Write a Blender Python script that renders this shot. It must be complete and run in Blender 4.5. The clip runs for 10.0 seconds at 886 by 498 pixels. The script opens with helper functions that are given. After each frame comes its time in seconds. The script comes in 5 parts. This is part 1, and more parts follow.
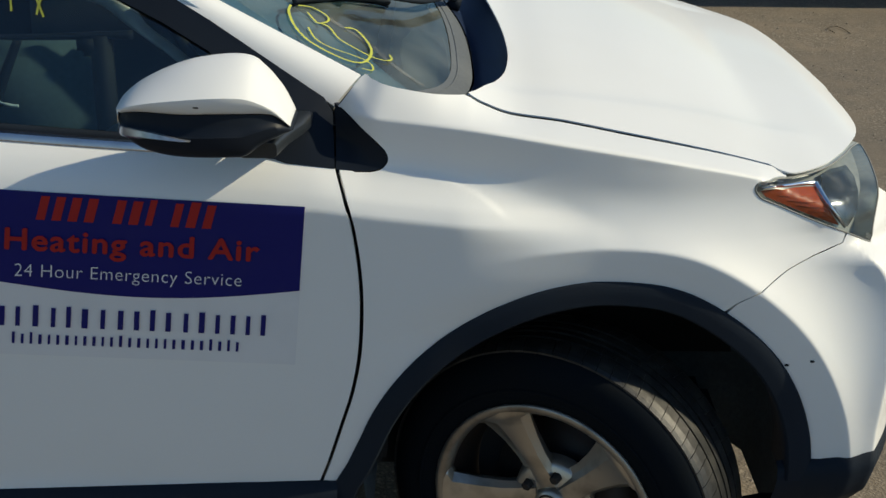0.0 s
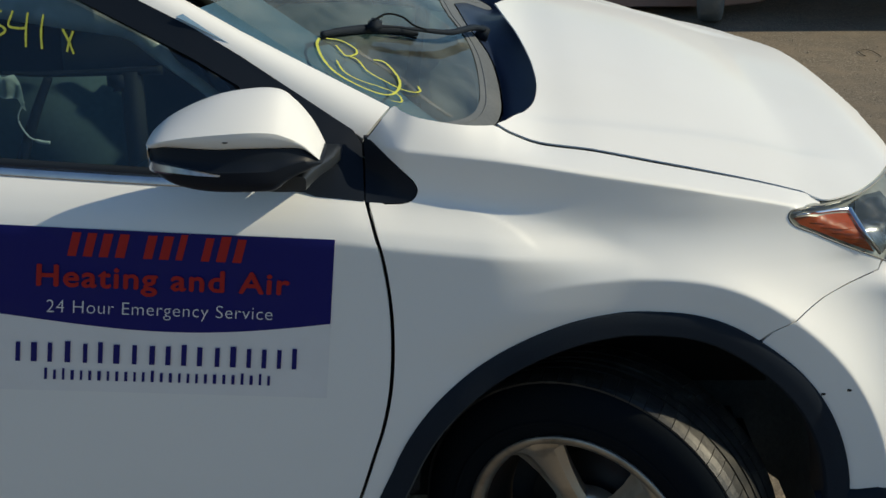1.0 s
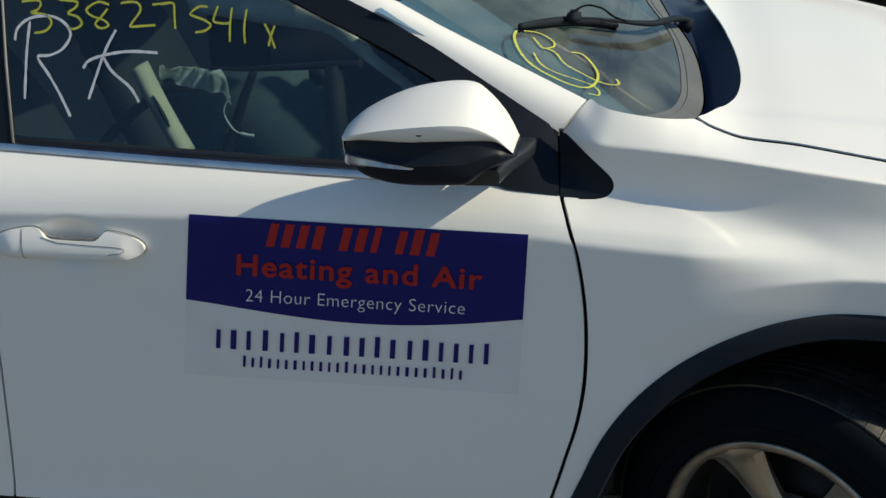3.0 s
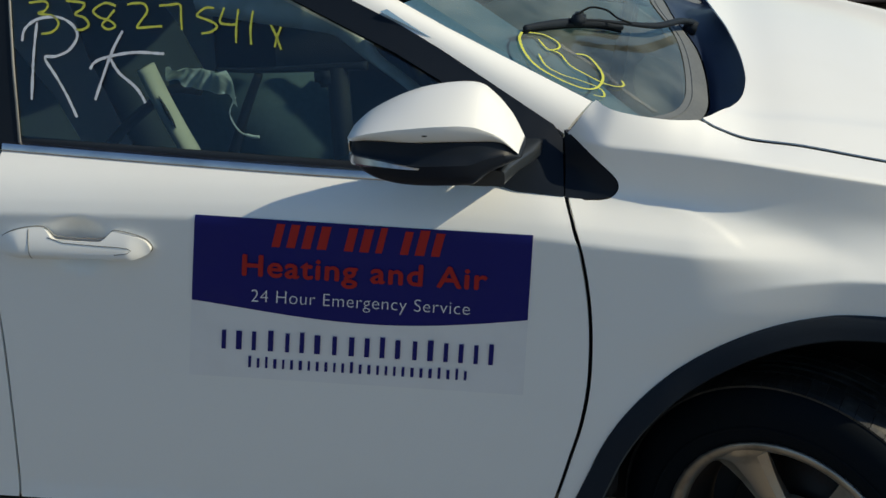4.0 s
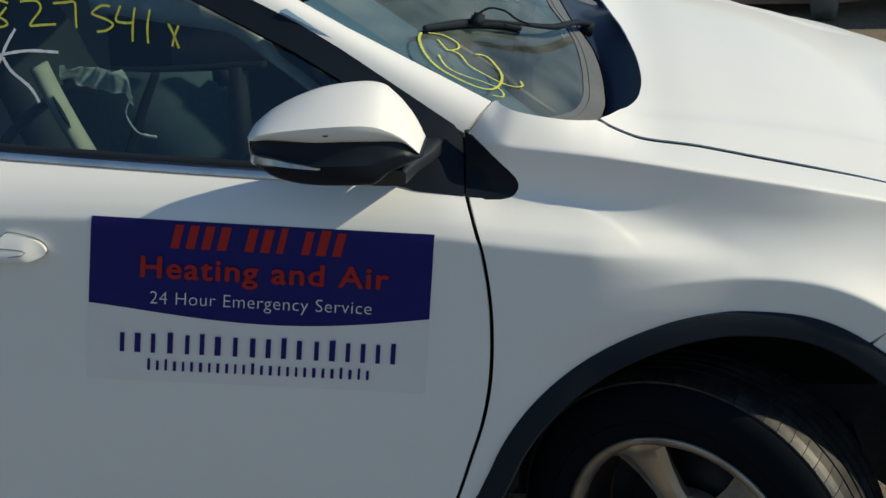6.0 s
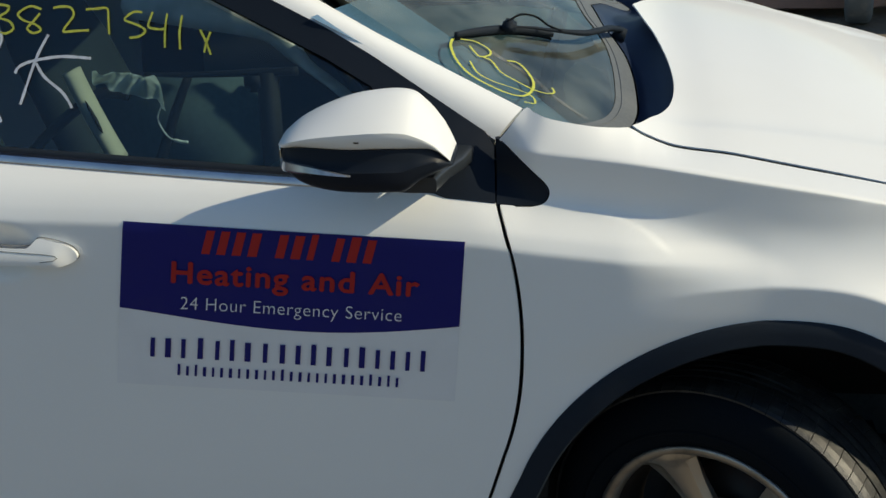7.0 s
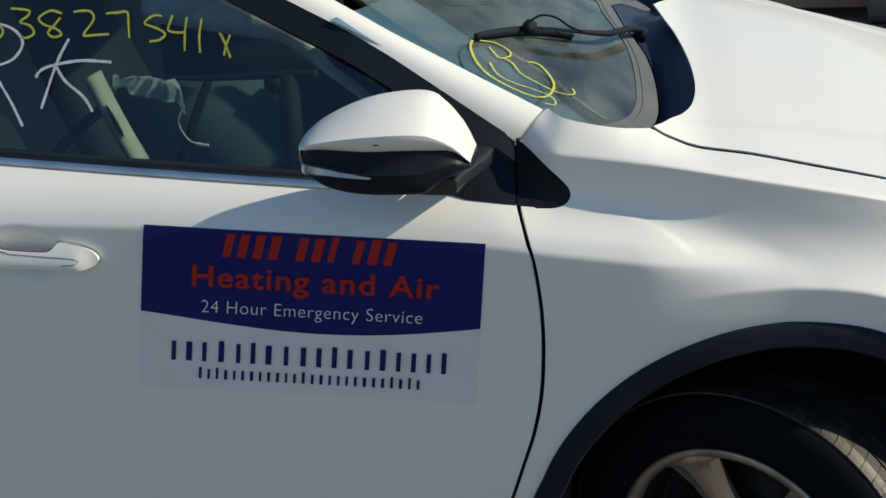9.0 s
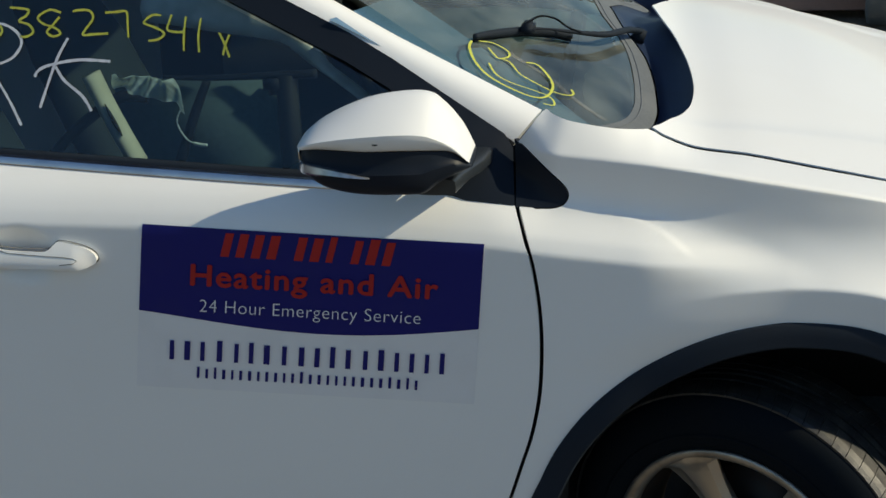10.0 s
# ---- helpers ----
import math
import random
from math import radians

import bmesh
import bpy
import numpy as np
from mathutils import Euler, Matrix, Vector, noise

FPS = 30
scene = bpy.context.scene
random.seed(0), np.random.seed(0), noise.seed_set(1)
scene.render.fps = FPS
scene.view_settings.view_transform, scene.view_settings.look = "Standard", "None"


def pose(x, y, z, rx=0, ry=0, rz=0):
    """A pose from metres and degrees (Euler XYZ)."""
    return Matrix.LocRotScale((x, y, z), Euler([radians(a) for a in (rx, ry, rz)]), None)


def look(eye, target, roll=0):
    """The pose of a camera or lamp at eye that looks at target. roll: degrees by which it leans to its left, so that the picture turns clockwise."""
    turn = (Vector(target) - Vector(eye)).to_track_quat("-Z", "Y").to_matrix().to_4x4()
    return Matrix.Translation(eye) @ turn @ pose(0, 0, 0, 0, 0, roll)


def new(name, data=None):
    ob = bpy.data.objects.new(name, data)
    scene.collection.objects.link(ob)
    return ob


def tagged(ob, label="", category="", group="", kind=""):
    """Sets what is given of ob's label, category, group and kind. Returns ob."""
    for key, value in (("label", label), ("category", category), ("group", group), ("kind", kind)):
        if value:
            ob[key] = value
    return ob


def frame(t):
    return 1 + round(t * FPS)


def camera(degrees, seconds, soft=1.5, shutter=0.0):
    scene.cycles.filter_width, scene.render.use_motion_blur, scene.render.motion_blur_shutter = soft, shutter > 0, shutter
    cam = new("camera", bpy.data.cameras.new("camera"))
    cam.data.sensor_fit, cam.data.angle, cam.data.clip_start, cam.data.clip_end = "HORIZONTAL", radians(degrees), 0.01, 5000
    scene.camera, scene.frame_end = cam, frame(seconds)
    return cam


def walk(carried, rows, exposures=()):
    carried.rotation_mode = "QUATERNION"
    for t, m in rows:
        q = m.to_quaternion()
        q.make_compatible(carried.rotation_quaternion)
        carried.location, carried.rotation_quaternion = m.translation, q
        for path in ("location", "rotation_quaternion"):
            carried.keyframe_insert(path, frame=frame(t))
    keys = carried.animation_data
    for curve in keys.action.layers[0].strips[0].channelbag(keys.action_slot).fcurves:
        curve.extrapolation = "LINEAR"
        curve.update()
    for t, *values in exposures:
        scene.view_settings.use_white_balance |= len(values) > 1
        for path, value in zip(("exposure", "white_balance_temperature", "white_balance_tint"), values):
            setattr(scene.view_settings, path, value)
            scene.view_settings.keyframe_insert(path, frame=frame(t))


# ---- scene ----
cam = camera(36.8, 10.0)
PATH = [
    (0, (-0.305, -2.161, 1.779), (-0.29, -0.314, 1.012), 0.7),
    (0.1, (-0.3013, -2.1627, 1.7843), (-0.2769, -0.3164, 1.0159), 0.7),
    (0.2, (-0.2977, -2.1643, 1.7897), (-0.2637, -0.3191, 1.0191), 0.7),
    (0.3, (-0.294, -2.166, 1.795), (-0.254, -0.32, 1.025), 0.7),
    (0.4, (-0.2985, -2.1665, 1.791), (-0.2504, -0.3194, 1.0255), 0.65),
    (0.5, (-0.303, -2.167, 1.787), (-0.246, -0.313, 1.04), 0.6),
    (0.6, (-0.3032, -2.1634, 1.7858), (-0.245, -0.3051, 1.0488), 0.45),
    (0.7, (-0.3034, -2.1598, 1.7846), (-0.2487, -0.299, 1.0537), 0.32),
    (0.8, (-0.3036, -2.1562, 1.7834), (-0.2542, -0.2952, 1.0525), 0.18),
    (0.9, (-0.3038, -2.1526, 1.7822), (-0.2844, -0.2905, 1.0526), -0.10),
    (1, (-0.304, -2.149, 1.781), (-0.336, -0.287, 1.053), -0.5),
    (1.1, (-0.304, -2.147, 1.7804), (-0.3996, -0.2892, 1.046), -0.7),
    (1.2, (-0.304, -2.145, 1.7798), (-0.418, -0.2899, 1.0412), -0.9),
    (1.3, (-0.304, -2.143, 1.7792), (-0.4252, -0.2886, 1.0398), -1.1),
    (1.4, (-0.304, -2.141, 1.7786), (-0.4436, -0.2885, 1.0379), -1.3),
    (1.5, (-0.304, -2.139, 1.778), (-0.475, -0.29, 1.037), -1.5),
    (1.6, (-0.3034, -2.1378, 1.7764), (-0.5104, -0.2899, 1.04), -1.72),
    (1.7, (-0.3028, -2.1366, 1.7748), (-0.5374, -0.2923, 1.0376), -1.94),
    (1.8, (-0.3022, -2.1354, 1.7732), (-0.5638, -0.2936, 1.0389), -2.16),
    (1.9, (-0.3016, -2.1342, 1.7716), (-0.5833, -0.2935, 1.0418), -2.38),
    (2, (-0.301, -2.133, 1.77), (-0.6, -0.293, 1.046), -2.6),
    (2.1, (-0.294, -2.126, 1.7695), (-0.6128, -0.2913, 1.04), -2.8),
    (2.2, (-0.287, -2.119, 1.769), (-0.622, -0.287, 1.039), -3.0),
    (3.3, (-0.288, -2.118, 1.768), (-0.628, -0.285, 1.044), -3.1),
    (3.5, (-0.291, -2.119, 1.767), (-0.643, -0.287, 1.044), -3.2),
    (3.7, (-0.2902, -2.1222, 1.7654), (-0.641, -0.2909, 1.042), -3.12),
    (4, (-0.289, -2.127, 1.763), (-0.632, -0.292, 1.045), -3.0),
    (4.2, (-0.2914, -2.1294, 1.7674), (-0.6218, -0.2949, 1.0425), -2.76),
    (4.3, (-0.2926, -2.1306, 1.7696), (-0.6077, -0.2948, 1.0412), -2.64),
    (4.5, (-0.295, -2.133, 1.774), (-0.549, -0.287, 1.047), -2.4),
    (4.7, (-0.299, -2.1362, 1.7736), (-0.4906, -0.2842, 1.0433), -2.04),
    (4.8, (-0.301, -2.1378, 1.7734), (-0.4789, -0.2827, 1.0476), -1.86),
    (5, (-0.305, -2.141, 1.773), (-0.482, -0.286, 1.048), -1.5),
    (5.2, (-0.301, -2.1374, 1.7694), (-0.4737, -0.2828, 1.0411), -1.58),
    (5.3, (-0.299, -2.1356, 1.7676), (-0.4766, -0.2793, 1.0446), -1.62),
    (5.5, (-0.295, -2.132, 1.764), (-0.485, -0.278, 1.04), -1.7),
    (5.7, (-0.295, -2.133, 1.764), (-0.485, -0.278, 1.039), -1.7),
    (6.8, (-0.292, -2.125, 1.772), (-0.509, -0.273, 1.049), -1.7),
    (7, (-0.296, -2.123, 1.769), (-0.532, -0.271, 1.05), -1.9),
    (7.2, (-0.2952, -2.1218, 1.7666), (-0.5459, -0.2729, 1.0464), -2.02),
    (7.3, (-0.2948, -2.1212, 1.7654), (-0.5497, -0.2728, 1.0453), -2.08),
    (7.5, (-0.294, -2.12, 1.763), (-0.555, -0.271, 1.047), -2.2),
    (8, (-0.291, -2.117, 1.762), (-0.559, -0.268, 1.047), -2.3),
    (8.3, (-0.2898, -2.1188, 1.7614), (-0.5537, -0.2708, 1.0437), -2.36),
    (8.5, (-0.289, -2.12, 1.761), (-0.556, -0.27, 1.049), -2.4),
    (9, (-0.294, -2.116, 1.767), (-0.563, -0.268, 1.052), -2.5),
    (9.3, (-0.297, -2.1178, 1.767), (-0.5592, -0.2692, 1.0501), -2.32),
    (9.5, (-0.299, -2.119, 1.767), (-0.564, -0.268, 1.057), -2.2),
    (10, (-0.296, -2.118, 1.765), (-0.561, -0.268, 1.052), -2.3),
]
walk(cam, [(t, look(eye, target, roll)) for t, eye, target, roll in PATH], [(0.0, -0.10, 6350, 3), (0.5, -0.14, 6350, 3), (1.0, -0.19, 6350, 3), (1.5, -0.14, 6350, 3), (2.2, -0.06, 6350, 3), (3.5, -0.02, 6350, 3), (5.0, -0.16, 6350, 3), (5.7, -0.16, 6350, 3), (6.8, -0.08, 6350, 3), (8.5, -0.05, 6350, 3), (10.0, -0.05, 6350, 3)])

# ---------------------------------------------------------------- light
SUN = Vector((0.80, -0.035, 0.58)).normalized()      # towards the sun
SUN_EL, SUN_AZ = math.asin(SUN.z), math.atan2(SUN.x, SUN.y)
world = bpy.data.worlds.new("sky")
scene.world = world
world.use_nodes = True
wn = world.node_tree
wn.nodes.clear()
sky = wn.nodes.new("ShaderNodeTexSky")
sky.sky_type, sky.sun_disc = "NISHITA", False
sky.sun_elevation, sky.sun_rotation = SUN_EL, SUN_AZ
sky.air_density, sky.dust_density, sky.ozone_density = 1.1, 0.35, 4.0
bg = wn.nodes.new("ShaderNodeBackground")
bg.inputs["Strength"].default_value = 0.107
wo = wn.nodes.new("ShaderNodeOutputWorld")
wn.links.new(sky.outputs[0], bg.inputs[0])
wn.links.new(bg.outputs[0], wo.inputs[0])
sun = new("sun", bpy.data.lights.new("sun", "SUN"))
sun.data.energy, sun.data.angle, sun.data.color = 4.5, radians(0.55), (1.0, 0.84, 0.605)
sun.matrix_world = look(SUN * 30, (0, 0, 0))
tagged(sun, kind="structure")
scene.view_settings.exposure = 0.0


# ---------------------------------------------------------------- materials
def material(name, colour, rough=0.5, metal=0.0, coat=0.0, coat_rough=0.12, grain=0.0, grain_scale=200.0, bump=0.0,
             bump_scale=300.0, stain=0.0, stain_scale=4.0, stain_colour=(0.2, 0.18, 0.15), spec=0.5, rough_var=0.0):
    """Principled surface with fine grain, larger stains and a fine bump."""
    m = bpy.data.materials.new(name)
    m.use_nodes = True
    t = m.node_tree
    b = t.nodes["Principled BSDF"]
    b.inputs["Base Color"].default_value = (*colour, 1)
    b.inputs["Roughness"].default_value = rough
    b.inputs["Metallic"].default_value = metal
    b.inputs["Coat Weight"].default_value = coat
    b.inputs["Coat Roughness"].default_value = coat_rough
    b.inputs["Specular IOR Level"].default_value = spec
    co = t.nodes.new("ShaderNodeTexCoord")

    def noise_at(scale, detail=4.0):
        n = t.nodes.new("ShaderNodeTexNoise")
        n.inputs["Scale"].default_value, n.inputs["Detail"].default_value = scale, detail
        t.links.new(co.outputs["Object"], n.inputs["Vector"])
        return n
    last = None
    if grain:
        n = noise_at(grain_scale)
        mix = t.nodes.new("ShaderNodeMix")
        mix.data_type = "RGBA"
        mix.inputs[6].default_value = (*[c * (1 - grain) for c in colour], 1)
        mix.inputs[7].default_value = (*[min(1, c * (1 + grain)) for c in colour], 1)
        t.links.new(n.outputs["Fac"], mix.inputs[0])
        last = mix.outputs[2]
    if stain:
        n = noise_at(stain_scale, 6.0)
        ramp = t.nodes.new("ShaderNodeValToRGB")
        ramp.color_ramp.elements[0].position, ramp.color_ramp.elements[1].position = 0.48, 0.72
        t.links.new(n.outputs["Fac"], ramp.inputs[0])
        mul = t.nodes.new("ShaderNodeMath")
        mul.operation = "MULTIPLY"
        mul.inputs[1].default_value = stain
        t.links.new(ramp.outputs[0], mul.inputs[0])
        mix = t.nodes.new("ShaderNodeMix")
        mix.data_type = "RGBA"
        mix.inputs[6].default_value, mix.inputs[7].default_value = (*colour, 1), (*stain_colour, 1)
        if last:
            t.links.new(last, mix.inputs[6])
        t.links.new(mul.outputs[0], mix.inputs[0])
        last = mix.outputs[2]
    if last:
        t.links.new(last, b.inputs["Base Color"])
    if rough_var:
        n = noise_at(stain_scale * 2.3 if stain else 9.0, 5.0)
        mr = t.nodes.new("ShaderNodeMapRange")
        mr.inputs[3].default_value, mr.inputs[4].default_value = rough - rough_var, rough + rough_var
        t.links.new(n.outputs["Fac"], mr.inputs[0])
        t.links.new(mr.outputs[0], b.inputs["Roughness"])
    if bump:
        n = noise_at(bump_scale)
        bp = t.nodes.new("ShaderNodeBump")
        bp.inputs["Strength"].default_value, bp.inputs["Distance"].default_value = bump, 0.002
        t.links.new(n.outputs["Fac"], bp.inputs["Height"])
        t.links.new(bp.outputs[0], b.inputs["Normal"])
    return m


def glass(name, tint, ior=1.5, dust=0.0, dust_colour=(0.5, 0.48, 0.44), rough=0.0, gloss=(1.0, 1.0, 1.0)):
    """A thin pane: tinted see-through, Fresnel gloss, a film of dust."""
    m = bpy.data.materials.new(name)
    m.use_nodes = True
    t = m.node_tree
    t.nodes.clear()
    out = t.nodes.new("ShaderNodeOutputMaterial")
    tr, gl, mx, fr = (t.nodes.new("ShaderNode" + k) for k in ("BsdfTransparent", "BsdfGlossy", "MixShader", "Fresnel"))
    tr.inputs[0].default_value = (*tint, 1)
    gl.inputs["Roughness"].default_value = rough
    gl.inputs[0].default_value = (*gloss, 1)
    fr.inputs[0].default_value = ior
    t.links.new(fr.outputs[0], mx.inputs[0])
    t.links.new(tr.outputs[0], mx.inputs[1])
    t.links.new(gl.outputs[0], mx.inputs[2])
    last = mx.outputs[0]
    if dust:
        df, m2, no, co, mr = (t.nodes.new("ShaderNode" + k) for k in ("BsdfDiffuse", "MixShader", "TexNoise", "TexCoord", "MapRange"))
        df.inputs[0].default_value = (*dust_colour, 1)
        no.inputs["Scale"].default_value, no.inputs["Detail"].default_value = 9.0, 8.0
        t.links.new(co.outputs["Object"], no.inputs["Vector"])
        mr.inputs[1].default_value, mr.inputs[2].default_value = 0.35, 0.75
        mr.inputs[3].default_value, mr.inputs[4].default_value = dust * 0.35, dust * 1.6
        t.links.new(no.outputs["Fac"], mr.inputs[0])
        t.links.new(mr.outputs[0], m2.inputs[0])
        t.links.new(last, m2.inputs[1])
        t.links.new(df.outputs[0], m2.inputs[2])
        last = m2.outputs[0]
    t.links.new(last, out.inputs[0])
    return m


WHITE = material("white_paint", (0.79, 0.80, 0.80), 0.50, coat=0.30, coat_rough=0.07, stain=0.10, stain_scale=3.0, stain_colour=(0.62, 0.59, 0.52),
                 grain=0.015, grain_scale=900, rough_var=0.06)
BLACK_GLOSS = material("black_gloss", (0.009, 0.013, 0.021), 0.42, spec=0.14, stain=0.3, stain_scale=12, stain_colour=(0.016, 0.018, 0.024))
CLADDING = material("black_cladding", (0.016, 0.022, 0.032), 0.6, spec=0.08, grain=0.3, grain_scale=700, bump=0.35, bump_scale=900,
                    stain=0.4, stain_scale=7, stain_colour=(0.018, 0.020, 0.025))
LINER = material("dark_liner", (0.075, 0.095, 0.105), 0.85, grain=0.4, grain_scale=120, stain=0.5, stain_scale=9, stain_colour=(0.04, 0.045, 0.05))
RUBBER = material("tyre_rubber", (0.006, 0.0085, 0.012), 0.85, grain=0.3, grain_scale=400, stain=0.5, stain_scale=14, stain_colour=(0.009, 0.010, 0.011), spec=0.05, bump=0.2, bump_scale=500)
TREAD = material("tread_rubber", (0.014, 0.015, 0.016), 0.42, spec=0.6, grain=0.35, grain_scale=350, stain=0.6, stain_scale=30, stain_colour=(0.075, 0.070, 0.060), bump=0.3, bump_scale=500)
ALLOY = material("alloy_rim", (0.58, 0.53, 0.46), 0.34, metal=0.85, stain=0.6, stain_scale=16, stain_colour=(0.16, 0.13, 0.10), rough_var=0.08)
RIM_EDGE = material("rim_edge", (0.38, 0.345, 0.30), 0.42, metal=0.85, stain=0.6, stain_scale=16, stain_colour=(0.06, 0.05, 0.04))
STEEL = material("brake_steel", (0.035, 0.030, 0.028), 0.6, metal=0.5, stain=0.6, stain_scale=25, stain_colour=(0.05, 0.022, 0.012))
CHROME = material("chrome", (0.80, 0.82, 0.85), 0.09, metal=1.0, stain=0.2, stain_scale=20, stain_colour=(0.4, 0.4, 0.4))
BELT = material("belt_strip", (0.52, 0.52, 0.58), 0.25, metal=1.0, stain=0.3, stain_scale=14, stain_colour=(0.12, 0.13, 0.16))
AMBER = material("amber_reflector", (0.34, 0.055, 0.005), 0.35, grain=0.45, grain_scale=70, spec=0.3)
GLASS_SIDE = glass("side_glass", (0.50, 0.61, 0.63), 1.60, dust=0.006, gloss=(0.62, 0.80, 1.0))
GLASS_WIND = glass("windscreen_glass", (0.60, 0.72, 0.71), 1.66, dust=0.17, dust_colour=(0.38, 0.43, 0.42), gloss=(0.84, 0.95, 0.90))
GLASS_LAMP = glass("lamp_lens", (0.93, 0.94, 0.93), 1.30, dust=0.012, dust_colour=(0.75, 0.75, 0.72))
TRIM_DARK = material("interior_dark", (0.007, 0.008, 0.010), 0.7, grain=0.3, grain_scale=300)
TRIM_BEIGE = material("interior_beige", (0.66, 0.63, 0.50), 0.75, grain=0.15, grain_scale=300, stain=0.2, stain_scale=10)
SEAT_CLOTH = material("seat_cloth", (0.022, 0.031, 0.034), 0.9, grain=0.4, grain_scale=260, bump=0.3, bump_scale=600)
AIRBAG = material("airbag_cloth", (0.78, 0.86, 0.82), 0.85, grain=0.2, grain_scale=60, bump=0.5, bump_scale=40)
NAVY = material("sign_navy", (0.006, 0.008, 0.135), 0.55, spec=0.25, stain=0.12, stain_scale=20, stain_colour=(0.03, 0.03, 0.1))
RED = material("sign_red", (0.36, 0.018, 0.018), 0.55, grain=0.08, grain_scale=60, spec=0.25)
SIGN_WHITE = material("sign_white", (0.74, 0.75, 0.77), 0.40, coat=0.2, stain=0.06, stain_scale=12)
MARK_YELLOW = material("marker_yellow", (0.46, 0.49, 0.07), 0.8, grain=0.4, grain_scale=160)
MARK_WHITE = material("marker_white", (0.58, 0.61, 0.68), 0.8, grain=0.25, grain_scale=160)
SIGNAL = material("signal_lens", (0.40, 0.43, 0.48), 0.18, metal=0.7, stain=0.6, stain_scale=60, stain_colour=(0.12, 0.13, 0.15))
ARM_GREY = material("satin_grey_plastic", (0.020, 0.025, 0.031), 0.34, spec=0.5, grain=0.2, grain_scale=300, stain=0.3, stain_scale=20, stain_colour=(0.03, 0.032, 0.035))
INNER = material("inner_body", (0.010, 0.011, 0.013), 0.9, grain=0.3, grain_scale=60)


# ---------------------------------------------------------------- mesh tools
def part(name, bm, mat, parent, label="", smooth=True, sharp=None):
    """Link a bmesh (world coordinates) as ONE mesh object under a thing or a part."""
    me = bpy.data.meshes.new(name)
    if smooth:
        for f in bm.faces:
            f.smooth = True
    if sharp:
        lim = radians(sharp)
        for e in bm.edges:
            if len(e.link_faces) == 2 and e.calc_face_angle(0.0) > lim:
                e.smooth = False
    bm.to_mesh(me)
    bm.free()
    me.materials.append(mat)
    ob = new(name, me)
    if parent is not None:
        ob.parent = parent
        if parent.type == "EMPTY":
            ob.matrix_parent_inverse = Matrix.Translation(-parent.location)
    if label:
        ob["label"] = label
    return ob


def empty_thing(name, at, label, category, group=""):
    ob = new(name)
    ob.empty_display_size = 0.2
    ob.location = at
    return tagged(ob, label, category, group)


def spline(pts, n=8, closed=False):
    """Catmull-Rom through the points, n steps each."""
    out, k = [], len(pts)
    vs = [Vector(p) for p in pts]
    for i in range(k if closed else k - 1):
        if closed:
            a, b, c, d = vs[i - 1], vs[i], vs[(i + 1) % k], vs[(i + 2) % k]
        else:
            a, b, c, d = vs[max(i - 1, 0)], vs[i], vs[i + 1], vs[min(i + 2, k - 1)]
        for j in range(n):
            t = j / n
            out.append(0.5 * (2 * b + (c - a) * t + (2 * a - 5 * b + 4 * c - d) * t * t + (3 * b - a - 3 * c + d) * t ** 3))
    if not closed:
        out.append(vs[-1])
    return out


def lerp_table(table, x):
    """Smooth reading of a short table of (x, value)."""
    n = len(table)
    if x <= table[0][0]:
        return table[0][1]
    if x >= table[-1][0]:
        return table[-1][1]
    i = max(k for k in range(n - 1) if table[k][0] <= x)
    slope = []
    for k in (i, i + 1):
        lo, hi = max(0, k - 1), min(n - 1, k + 1)
        slope.append((table[hi][1] - table[lo][1]) / (table[hi][0] - table[lo][0]))
    (a, p), (b, q) = table[i], table[i + 1]
    h = b - a
    t = (x - a) / h
    return (2 * t ** 3 - 3 * t * t + 1) * p + (t ** 3 - 2 * t * t + t) * h * slope[0] + (3 * t * t - 2 * t ** 3) * q + (t ** 3 - t * t) * h * slope[1]


def smoothstep(a, b, x):
    t = min(1.0, max(0.0, (x - a) / (b - a)))
    return t * t * (3 - 2 * t)


def inside(poly, x, y):
    c, j = False, len(poly) - 1
    for i in range(len(poly)):
        xi, yi, xj, yj = poly[i][0], poly[i][1], poly[j][0], poly[j][1]
        if (yi > y) != (yj > y) and x < (xj - xi) * (y - yi) / (yj - yi) + xi:
            c = not c
        j = i
    return c


def resample(poly, step):
    out = []
    for i in range(len(poly)):
        a, b = Vector(poly[i][:2]), Vector(poly[(i + 1) % len(poly)][:2])
        n = max(1, int((b - a).length / step + 0.5))
        out += [a.lerp(b, j / n) for j in range(n)]
    return out


